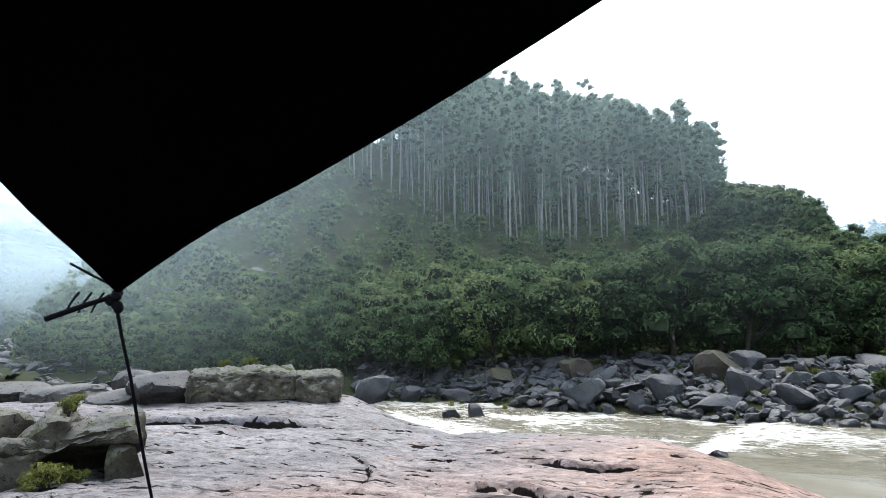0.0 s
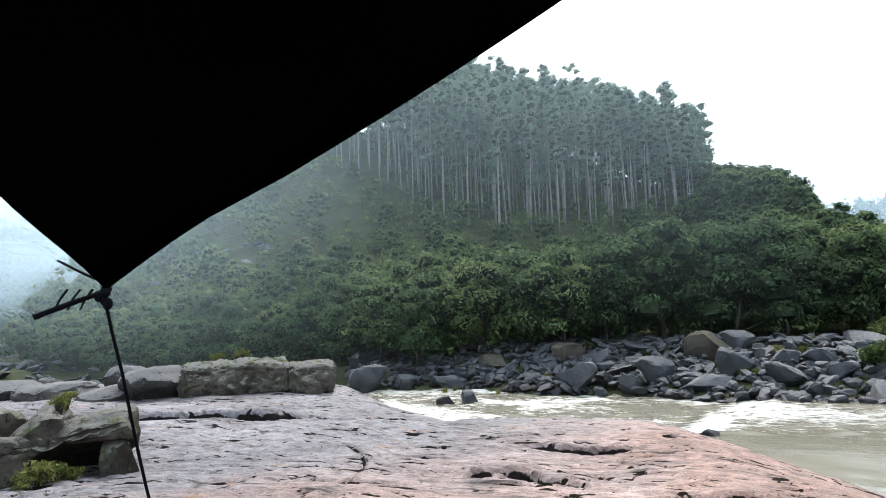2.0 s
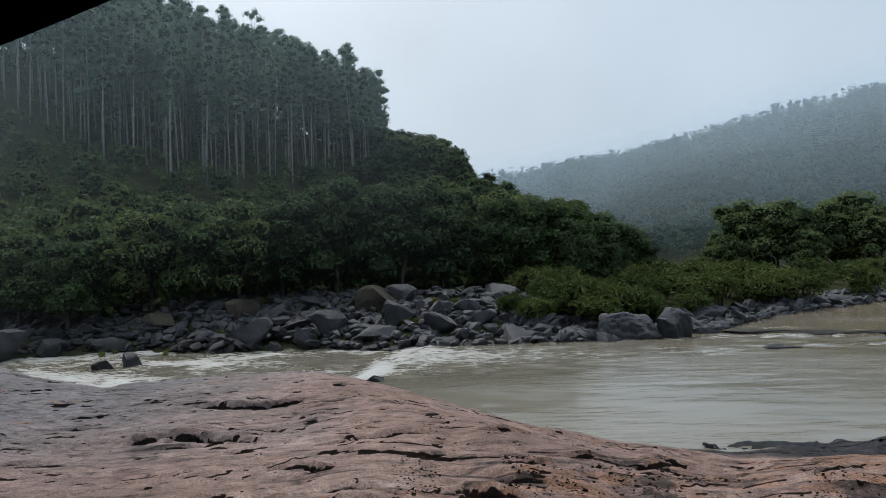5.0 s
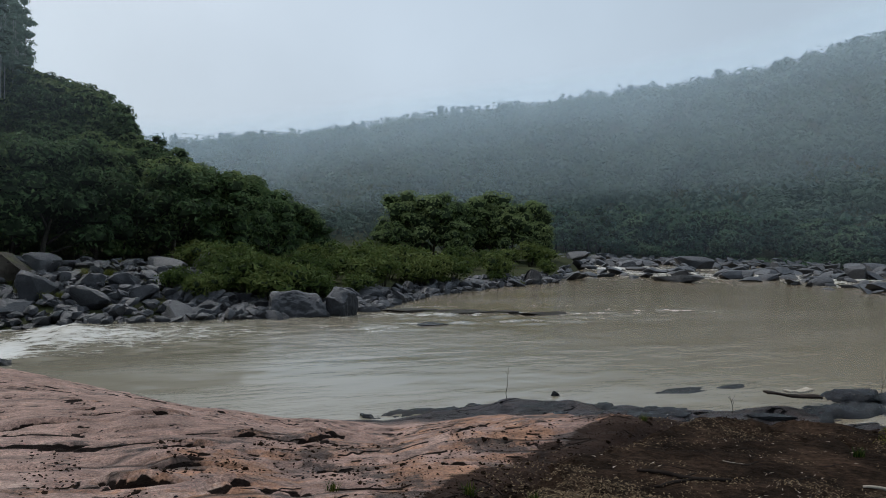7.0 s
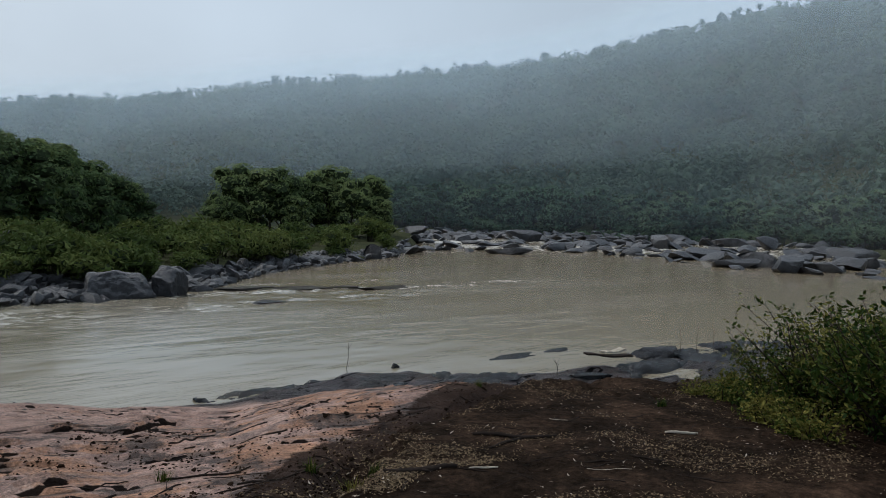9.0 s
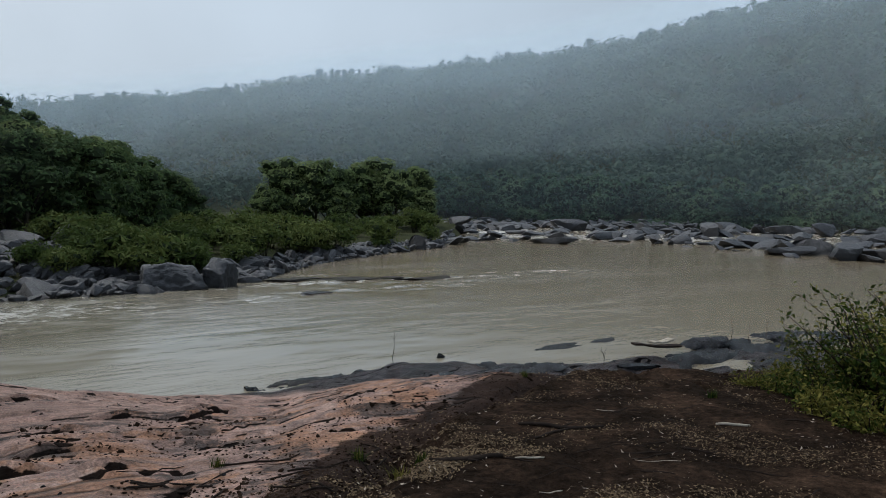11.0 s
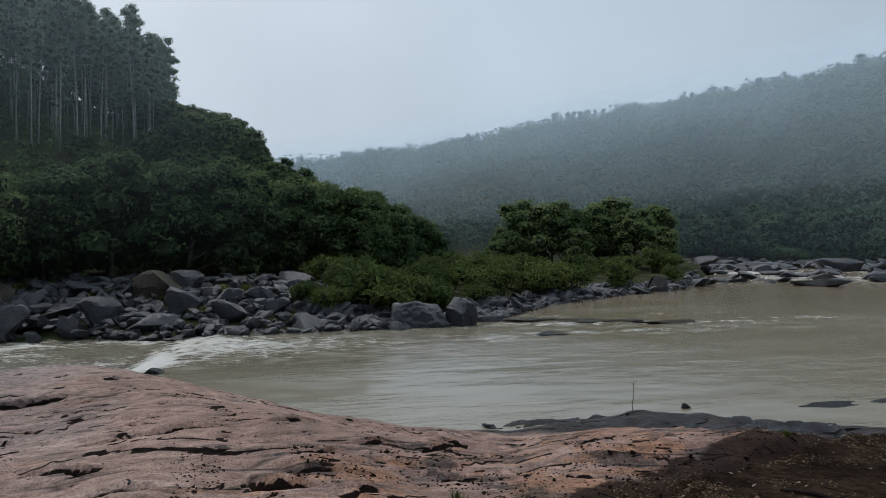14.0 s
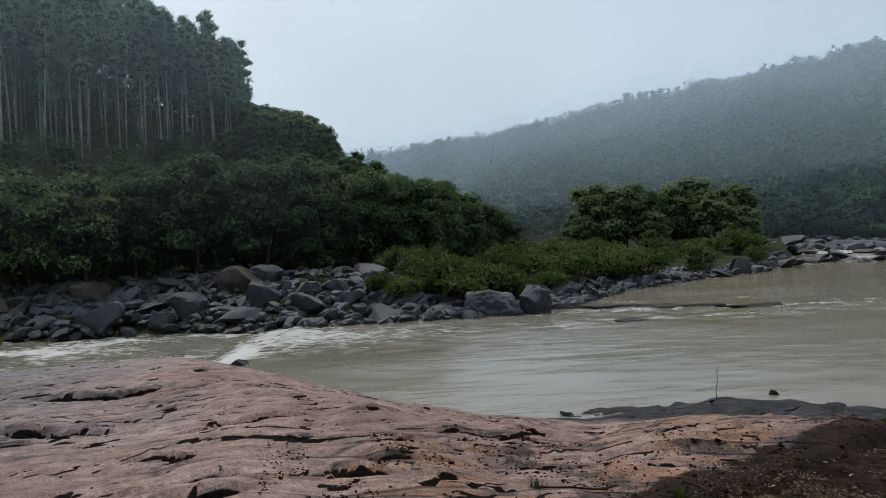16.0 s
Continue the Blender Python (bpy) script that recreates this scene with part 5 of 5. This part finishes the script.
def island():
    rng = random.Random(41)
    kinds = [shrub_variant("shrub", 200 + k, 900, (0.07, 0.15), 2.0, 1.5, "olive green riverside shrub among the boulders", "shrubs on the river island") for k in range(4)]
    spots = []
    for _ in range(84):
        az = rng.uniform(-31.5, -2)
        lo = bend(az, WATER_AZ, WATER_R) + 4.5
        spots.append((az, lo + rng.random() ** 1.4 * 22, rng.uniform(0.5, 1.45), None))
    for az, r, s in ((-0.5, 38.5, 0.75), (-2.0, 38, 0.8), (-4.2, 39, 0.85), (-6, 42, 0.9), (-3, 42, 0.8)):
        spots.append((az, r, s, None))
    scatter(kinds, spots, rng)
    trees = [broad_tree_variant(220 + k, 2400, (0.1, 0.2), "rounded olive green tree on the river island", LEAF_OLIVE, "island_tree") for k in range(3)]
    for ob in trees:
        tagged(ob, "", "", "trees on the river island")
    spots = [(-18.9, 88, 1.2, None), (-20.4, 86, 1.12, None), (-22.3, 88, 1.2, None), (-24.2, 90, 1.02, None), (-26.2, 92, 1.26, None), (-28.2, 90, 0.98, None), (-29.6, 93, 1.06, None),
             (-17.4, 90, 0.72, None), (-21.4, 96, 1.1, None), (-25.2, 97, 1.15, None), (-27.4, 96, 1.1, None), (-18.2, 84, 0.7, None), (-23.4, 84, 0.7, None), (-30.4, 90, 0.7, None)]
    scatter(trees, spots, rng)
    bank = [broad_tree_variant(230 + k, 1000, (0.17, 0.3), "grey-green tree at the foot of the far ridge", LEAF_FOOT, "valley_tree") for k in range(4)]
    for ob in bank:
        tagged(ob, "", "", "trees at the foot of the far ridge")
    spots = [(az + rng.uniform(-0.8, 0.8), bend(az, RIDGE_AZ, FOOT_R) + rng.uniform(-8, 8), rng.uniform(0.7, 1.2) * (1.0 if az > -48 else 0.85), None) for az in np.arange(-72, -28, 0.45)]
    scatter(bank, spots, rng)
    foot = [shrub_variant("shrub", 240 + k, 700, (0.08, 0.16), 2.4, 2.0, "grey-green shrub behind the upstream rocks", "shrubs at the foot of the far ridge", LEAF_FOOT) for k in range(3)]
    scatter(foot, [(az + rng.uniform(-0.6, 0.6), bend(az, RIDGE_AZ, FOOT_R) - rng.uniform(2, 9), rng.uniform(0.8, 1.5), None) for az in np.arange(-72, -30, 0.7)], rng)


island()


def near_bush_variant(seed, height, branches, label):
    rng = np.random.default_rng(seed)
    top = new("leafy_bush")
    bm = bmesh.new()
    at, facing = [], []
    for k in range(branches):
        a, out = rng.uniform(0, 6.28), rng.uniform(0.25, 0.95) * height
        h = height * rng.uniform(0.45, 1.05)
        base = Vector((rng.normal(0, 0.12), rng.normal(0, 0.12), -0.1))
        tip = Vector((math.cos(a) * out, math.sin(a) * out, h))
        mid = base.lerp(tip, 0.5) + Vector((rng.normal(0, 0.08), rng.normal(0, 0.08), height * 0.14))
        pts = [base.lerp(mid, u).lerp(mid.lerp(tip, u), u) for u in (0, 0.25, 0.5, 0.75, 1.0)]
        tube(bm, pts, [0.016, 0.012, 0.009, 0.006, 0.003], 4)
        for _ in range(80):
            u = rng.uniform(0.2, 1.02)
            q = base.lerp(mid, u).lerp(mid.lerp(tip, u), u)
            at.append(np.array(q) + rng.normal(0, 0.075, 3))
            facing.append(rng.normal(0, 1, 3) * 0.8 + np.array((0, 0, 0.8)))
    part("woody_base", bm, STICK, top, "thin dark reddish twigs")
    v, f = cards(rng, np.array(at), np.array(facing), 0.018, 0.046, 0.45)
    under("foliage", mesh_of("foliage", v, f, LEAF_NEAR), top)
    return tagged(top, label, "bush", "bushes beside the camp")


def near_bush():
    rng = random.Random(51)
    kinds = [near_bush_variant(300 + k, 1.2, 60, "green bush with dark twigs at the edge of the soil bank") for k in range(3)]
    scatter(kinds, [(-66.5, 8.6, 1.0, 1.8), (-70, 8.0, 1.05, 1.85), (-63.6, 8.9, 0.72, 1.75), (-74, 7.5, 1.1, 1.9), (-68.5, 9.8, 1.15, 1.6), (-78, 7.0, 1.1, 1.9), (-72, 9.2, 1.1, 1.7)], rng)
    low = [near_bush_variant(320 + k, 0.5, 22, "low sprawling weeds on the soil bank") for k in range(2)]
    scatter(low, [(-59.5, 8.6, 0.7, 1.8), (-61.5, 8.2, 0.8, 1.82), (-57, 9.0, 0.5, 1.78), (-63, 7.7, 0.8, 1.86), (-65, 7.3, 0.8, 1.9), (-60.5, 9.3, 0.8, 1.75)], rng)


near_bush()


# ---- the camp's tarpaulin ----
def tarp():
    tip, right, left, back = Vector((-2.05, 1.25, 4.14)), Vector((1.05, 1.96, 5.66)), Vector((-1.5, -0.95, 5.84)), Vector((1.7, -0.4, 6.6))
    sag = lambda u: 0.04 * math.sin(math.pi * min(1.0, max(0.0, (u - 0.12) / 0.6))) - 0.014 * math.sin(math.pi * min(1.0, u / 0.2))
    top = new("tarpaulin")
    bm = bmesh.new()
    n = 28
    rows = []
    for i in range(n + 1):
        u = i / n
        row = []
        for j in range(n + 1):
            v = j / n
            p = tip * (1 - u) * (1 - v) + right * u * (1 - v) + left * (1 - u) * v + back * u * v
            p.z -= sag(u) * (1 - v) + 0.05 * math.sin(math.pi * v) * (1 - u)
            p.z += 0.02 * noise.noise(p * 2.5)
            row.append(bm.verts.new(p))
        rows.append(row)
    for i in range(n):
        for j in range(n):
            bm.faces.new((rows[i][j], rows[i + 1][j], rows[i + 1][j + 1], rows[i][j + 1]))
    bmesh.ops.recalc_face_normals(bm, faces=bm.faces)
    bmesh.ops.solidify(bm, geom=bm.faces[:], thickness=0.004)
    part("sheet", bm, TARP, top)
    bm = bmesh.new()
    hem = [tip * (1 - u) + right * u - Vector((0, 0, sag(u))) for u in [k / 24 for k in range(25)]]
    tube(bm, hem, [0.008] * 25, 6)
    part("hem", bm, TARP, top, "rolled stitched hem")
    bm = bmesh.new()
    for k in range(5):
        m = pose(tip.x + 0.012 * math.sin(k * 2.1), tip.y + 0.01 * math.cos(k * 1.7), tip.z - 0.012 * k, 40 * k, 25 * k, 0) @ Matrix.Diagonal((1.2, 0.9, 0.8, 1))
        bmesh.ops.create_icosphere(bm, subdivisions=2, radius=0.018, matrix=m)
    part("knot", bm, ROPE, top, "knotted dark cord")
    tagged(top, "black tarpaulin shelter corner tied with dark cord", "tarpaulin")
    top.matrix_basis = Matrix()
    rope = new("guy_rope")
    bm = bmesh.new()
    end = Vector((-2.5, 2.05, 2.25))
    pts = []
    for k in range(17):
        u = k / 16
        p = tip.lerp(end, u)
        p.z -= 0.10 * math.sin(math.pi * u)
        p += Vector((noise.noise(p * 3), noise.noise(p * 3 + Vector((5, 0, 0))), 0)) * 0.012
        pts.append(p)
    tube(bm, pts, [0.0056] * 17, 6)
    part("cord", bm, ROPE, rope)
    bm = bmesh.new()
    side = Vector((-math.cos(radians(58.7)), -math.sin(radians(58.7)), 0))
    tube(bm, [tip + Vector((0, 0, -0.01)), tip + side * 0.08 + Vector((0, 0, -0.04)), tip + side * 0.19 + Vector((0, 0, -0.085))], [0.007, 0.0085, 0.009], 6)
    part("toggle", bm, ROPE, rope, "short dark wooden toggle")
    bm = bmesh.new()
    tube(bm, [tip + Vector((0, 0, 0.02)), tip + side * 0.06 + Vector((0, 0, 0.05)), tip + side * 0.13 + Vector((0, 0, 0.09))], [0.005, 0.0045, 0.004], 5)
    for k in range(3):
        q = tip + side * (0.03 + 0.035 * k)
        tube(bm, [q, q + side * 0.02 + Vector((0, 0, -0.03)), q + side * 0.035 + Vector((0, 0, -0.065))], [0.004, 0.0035, 0.003], 4)
    part("cord_end", bm, ROPE, rope)
    tagged(rope, "thin dark guy rope pegged to the rock", "rope")


tarp()


# ---- small things on the shelf and the soil ----
def floor_at(x, y):
    az, r = math.degrees(math.atan2(-x, y)), math.hypot(x, y)
    s, g = soil_height(x, y), slab_height(x, y) + slab_detail(x, y)[0]
    return max(s, g) if az < -8 and r < soil_reach(az) + 0.5 else g


def stick(x, y, length, turn, thick, mat, label, seed, name="fallen_stick"):
    rng = random.Random(seed)
    bm = bmesh.new()
    n = 7
    pts = []
    for k in range(n):
        u = (k / (n - 1) - 0.5) * length
        px, py = x + math.cos(radians(turn)) * u, y + math.sin(radians(turn)) * u
        off = rng.uniform(-0.014, 0.014) * length
        pts.append((px - math.sin(radians(turn)) * off, py + math.cos(radians(turn)) * off, floor_at(px, py) + thick * 0.7))
    tube(bm, pts, [thick * (0.7 + 0.3 * math.sin(math.pi * k / (n - 1))) for k in range(n)], 6)
    if length > 0.5:
        i = n // 2
        a = radians(turn + rng.choice((-40, 40)))
        q = Vector(pts[i])
        tube(bm, [q, q + Vector((math.cos(a), math.sin(a), 0.12)) * length * 0.2], [thick * 0.6, thick * 0.25], 5)
    me = bpy.data.meshes.new(name)
    bm.to_mesh(me)
    bm.free()
    me.materials.append(mat)
    me.polygons.foreach_set("use_smooth", [True] * len(me.polygons))
    return tagged(new(name, me), label, "stick", "sticks on the soil")


def sticks():
    stick(5.6, 3.8, 0.34, -25, 0.016, STICK_PALE, "short bleached stick on dark soil", 1)
    stick(4.0, 4.4, 0.75, -35, 0.02, STICK, "dark fallen branch on the soil", 2)
    stick(3.8, 4.3, 0.5, 15, 0.014, STICK, "thin dark twig on the soil", 3)
    stick(2.75, 4.05, 0.55, -28, 0.022, STICK, "dark fallen branch on the soil", 4)
    stick(3.15, 3.8, 0.22, -30, 0.009, STICK_PALE, "short bleached stick on dark soil", 5)
    rng = random.Random(60)
    for k in range(46):  # dark branches washed together at the seam
        p = polar(rng.uniform(-34, -8), rng.uniform(3.9, 5.3))
        stick(p.x, p.y, rng.uniform(0.15, 0.6), rng.uniform(-40, 50), rng.uniform(0.003, 0.01), STICK, "dark damp branch washed up on the rock", 200 + k)
    for k in range(90):
        az, r = rng.uniform(-66, -8), rng.uniform(3.6, 8.5)
        if r > soil_reach(az) + 0.9:
            continue
        p = polar(az, r)
        pale = rng.random() < 0.07
        stick(p.x, p.y, rng.uniform(0.12, 0.5), rng.uniform(-70, 20), rng.uniform(0.003, 0.008), STICK_PALE if pale else STICK,
              "thin bleached twig on the soil" if pale else "thin dark twig on the soil", 70 + k)
    # driftwood boards on the ledge
    for x, y, turn, mat, label in ((14.6, 12.0, 20, STICK_PALE, "pale weathered driftwood board on the wet ledge"), (14.0, 11.7, -12, STICK, "dark driftwood board on the wet ledge")):
        ob = new("driftwood_board", hewn("driftwood_board", ((0, 0), (0, 0.05), (0.2, 0.05), (0.2, 0)), 1.5, 7, mat, 0.004, 0.01))
        ob.matrix_basis = pose(x, y, 0.36, 0, 5, turn)
        tagged(ob, label, "driftwood")


def litter():
    rng = np.random.default_rng(70)
    at, face = [], []
    while len(at) < 28000:
        az, r = rng.uniform(-75, -6), 3.2 + rng.random() ** 1.3 * 6.5
        if len(at) < 9000:  # drifted together in the hollow by the seam
            az, r = rng.normal(-37, 7), rng.normal(4.3, 0.5)
        lim = soil_reach(az) + 0.6 * rng.normal()
        if r > lim:
            continue
        p = polar(az, r)
        if noise.noise(Vector((p.x * 0.9, p.y * 1.3, 2.0))) + 0.5 * noise.noise(Vector((p.x * 3, p.y * 4, 5.0))) + 0.12 < rng.random() * 0.6:
            continue
        at.append((p.x, p.y, floor_at(p.x, p.y) + 0.012))
        face.append((rng.normal(0, 0.35), rng.normal(0, 0.35), 1))
    v, f = cards(rng, np.array(at), np.array(face), 0.004, 0.019, 0.4)
    ob = new("leaf_litter", mesh_of("leaf_litter", v, f, LITTER))
    tagged(ob, "dry brown leaf litter scattered over the soil", "leaf litter", kind="stuff")
    at, face = [], []
    while len(at) < 700:
        az, r = rng.uniform(-70, -14), 3.3 + rng.random() ** 1.2 * 6.0
        p = polar(az, r)
        if r > soil_reach(az) - 0.1 or noise.noise(Vector((p.x * 0.8, p.y * 1.1, 9.0))) + 0.2 < rng.random() * 0.7:
            continue
        at.append((p.x, p.y, floor_at(p.x, p.y) + 0.016))
        face.append((rng.normal(0, 0.3), rng.normal(0, 0.3), 1))
    v, f = cards(rng, np.array(at), np.array(face), 0.005, 0.024, 0.3, True)
    ob = new("bark_chips", mesh_of("bark_chips", v, f, CHIPS))
    tagged(ob, "pale bark chips and dead leaves on the dark soil", "bark chips", kind="stuff")
    # clods, chips and pebbles along the seam of soil and rock
    out = []
    while len(out) < 4600:
        az = rng.uniform(-60, 10)
        r = soil_reach(az) + rng.normal(0.3, 0.7) if len(out) < 2000 else 3.6 + 3.6 * rng.random() ** 1.5
        if len(out) >= 2000 and (az < -28 or noise.noise(Vector((az * 0.15, r * 1.1, 4.0))) < -0.1):
            continue
        if r < 3.4:
            continue
        p = polar(az, r)
        s = rng.uniform(0.008, 0.028) * (1 if rng.random() < 0.95 else 2.4)
        out.append(stone_piece(rng, p.x, p.y, floor_at(p.x, p.y) - s * 0.1, s * 1.3, s, s * 0.8))
    joined("soil_clods", "dark clods and pebbles between soil and rock", out, SOIL, "pebbles")
    out = []
    for _ in range(260):
        az, r = rng.uniform(-30, 50), rng.uniform(4.5, 14)
        p = polar(az, r)
        s = rng.uniform(0.01, 0.035)
        out.append(stone_piece(rng, p.x, p.y, floor_at(p.x, p.y) - s * 0.1, s * 1.3, s, s * 0.8))
    joined("pebbles", "small dark pebbles on the rock shelf", out, ROCK_WET, "pebbles")


def tuft_variant(seed, count, height, mat, label, group):
    rng = np.random.default_rng(seed)
    verts, faces = [], []
    for k in range(count):
        a, lean, h = rng.uniform(0, 6.28), rng.uniform(0.1, 0.8), height * rng.uniform(0.5, 1.1)
        b = rng.normal(0, height * 0.22, 2)
        w = height * 0.02 + 0.002
        d = np.array((math.cos(a), math.sin(a)))
        s = np.array((-d[1], d[0])) * w
        base = len(verts)
        for u, ww in ((0, 1), (0.5, 0.8), (1, 0.0)):
            c = b + d * lean * h * u * u
            z = h * (u - 0.25 * lean * u * u)
            verts += [(c[0] - s[0] * ww, c[1] - s[1] * ww, z), (c[0] + s[0] * ww, c[1] + s[1] * ww, z)]
        faces += [(base, base + 1, base + 3, base + 2), (base + 2, base + 3, base + 5, base + 4)]
    ob = new("grass_tuft", mesh_of("grass_tuft", verts, faces, mat))
    return tagged(ob, label, "grass", group)


def tufts():
    rng = random.Random(80)
    near = tuft_variant(81, 70, 0.2, LEAF_NEAR, "small green grass tuft on the soil", "grass by the camp")
    for x, y, s in ((2.4, 4.4, 1.0), (2.55, 4.35, 0.7), (5.2, 6.4, 0.5), (1.15, 4.9, 0.5), (2.1, 4.55, 0.6)):
        copy_thing(near, pose(x, y, floor_at(x, y) - 0.01, 0, 0, rng.uniform(0, 360)) @ Matrix.Scale(s, 4))
    near.matrix_basis = pose(6.4, 4.6, floor_at(6.4, 4.6) - 0.01) @ Matrix.Scale(0.6, 4)
    dry = tuft_variant(82, 120, 0.7, LEAF_GRASS, "yellowish grass tuft among the boulders", "grass on the far bank")
    for k in range(60):
        az, r = rng.uniform(2, 36), rng.uniform(40, 49)
        if k < 14:
            az, r = 8.6 + rng.uniform(-1.2, 1.2), 38.5 + rng.uniform(-1, 1.5)
        elif k < 24:
            az, r = rng.uniform(-30, -20), rng.uniform(56, 62)
        copy_thing(dry, pose(*polar(az, r, bank_level(az, r) + 0.15), 0, 0, rng.uniform(0, 360)) @ Matrix.Scale(rng.uniform(0.35, 0.75), 4))
    dry.matrix_basis = pose(*polar(20, 47, bank_level(20, 47)))
    herb = [shrub_variant("herb", 90 + k, 420, (0.02, 0.05), 0.45, 0.4, "yellow-green herbs at the foot of the block", "herbs on the rock shelf", LEAF_GRASS) for k in range(2)]
    jobs = []
    for az, r, s, z in ((61.6, 11.6, 0.75, None), (62.6, 11.5, 0.8, None), (60.6, 11.7, 0.6, None), (63.4, 11.4, 0.6, None), (60.9, 12.9, 0.5, 2.9), (61.4, 12.7, 0.55, 2.8), (57.6, 12.6, 0.3, 2.65), (48.5, 27.3, 1.0, 2.75), (50.4, 27.5, 0.9, 2.75)):
        p = polar(az, r)
        jobs.append((herb[len(jobs) % 2], pose(p.x, p.y, (floor_at(p.x, p.y) if z is None else z) - 0.05, 0, 0, rng.uniform(0, 360)) @ Matrix.Scale(s, 4)))
    place_all(jobs)


def weeds():
    for k, (x, y, h) in enumerate(((7.4, 14.0, 0.75), (17.5, 12.0, 0.8), (18.0, 11.8, 0.6), (11.9, 11.6, 0.4), (18.6, 11.6, 0.7))):
        rng = random.Random(90 + k)
        z = max(0.1, floor_at(x, y))
        top = new("weed")
        bm = bmesh.new()
        pts = [(x + rng.uniform(-0.03, 0.03) * j, y, z - 0.1 + (h + 0.1) * j / 4) for j in range(5)]
        tube(bm, pts, [0.008, 0.007, 0.006, 0.005, 0.003], 4)
        for _ in range(4 if k else 2):
            q = Vector(pts[rng.randrange(2, 5)])
            tube(bm, [q, q + Vector((rng.uniform(-0.15, 0.15), 0, rng.uniform(0.05, 0.2)))], [0.004, 0.002], 4)
        part("stalk", bm, STICK, top)
        nr = np.random.default_rng(k)
        c = np.array([pts[nr.integers(1, 5)] for _ in range(7)]) + nr.normal(0, 0.03, (7, 3))
        v, f = cards(nr, c, nr.normal(size=(7, 3)), 0.008, 0.016)
        under("leaf_group", mesh_of("leaf_group", v, f, LEAF_NEAR), top)
        tagged(top, "thin dry weed stalk beside the water", "weed", "weeds on the ledges")


sticks()
litter()
tufts()
weeds()
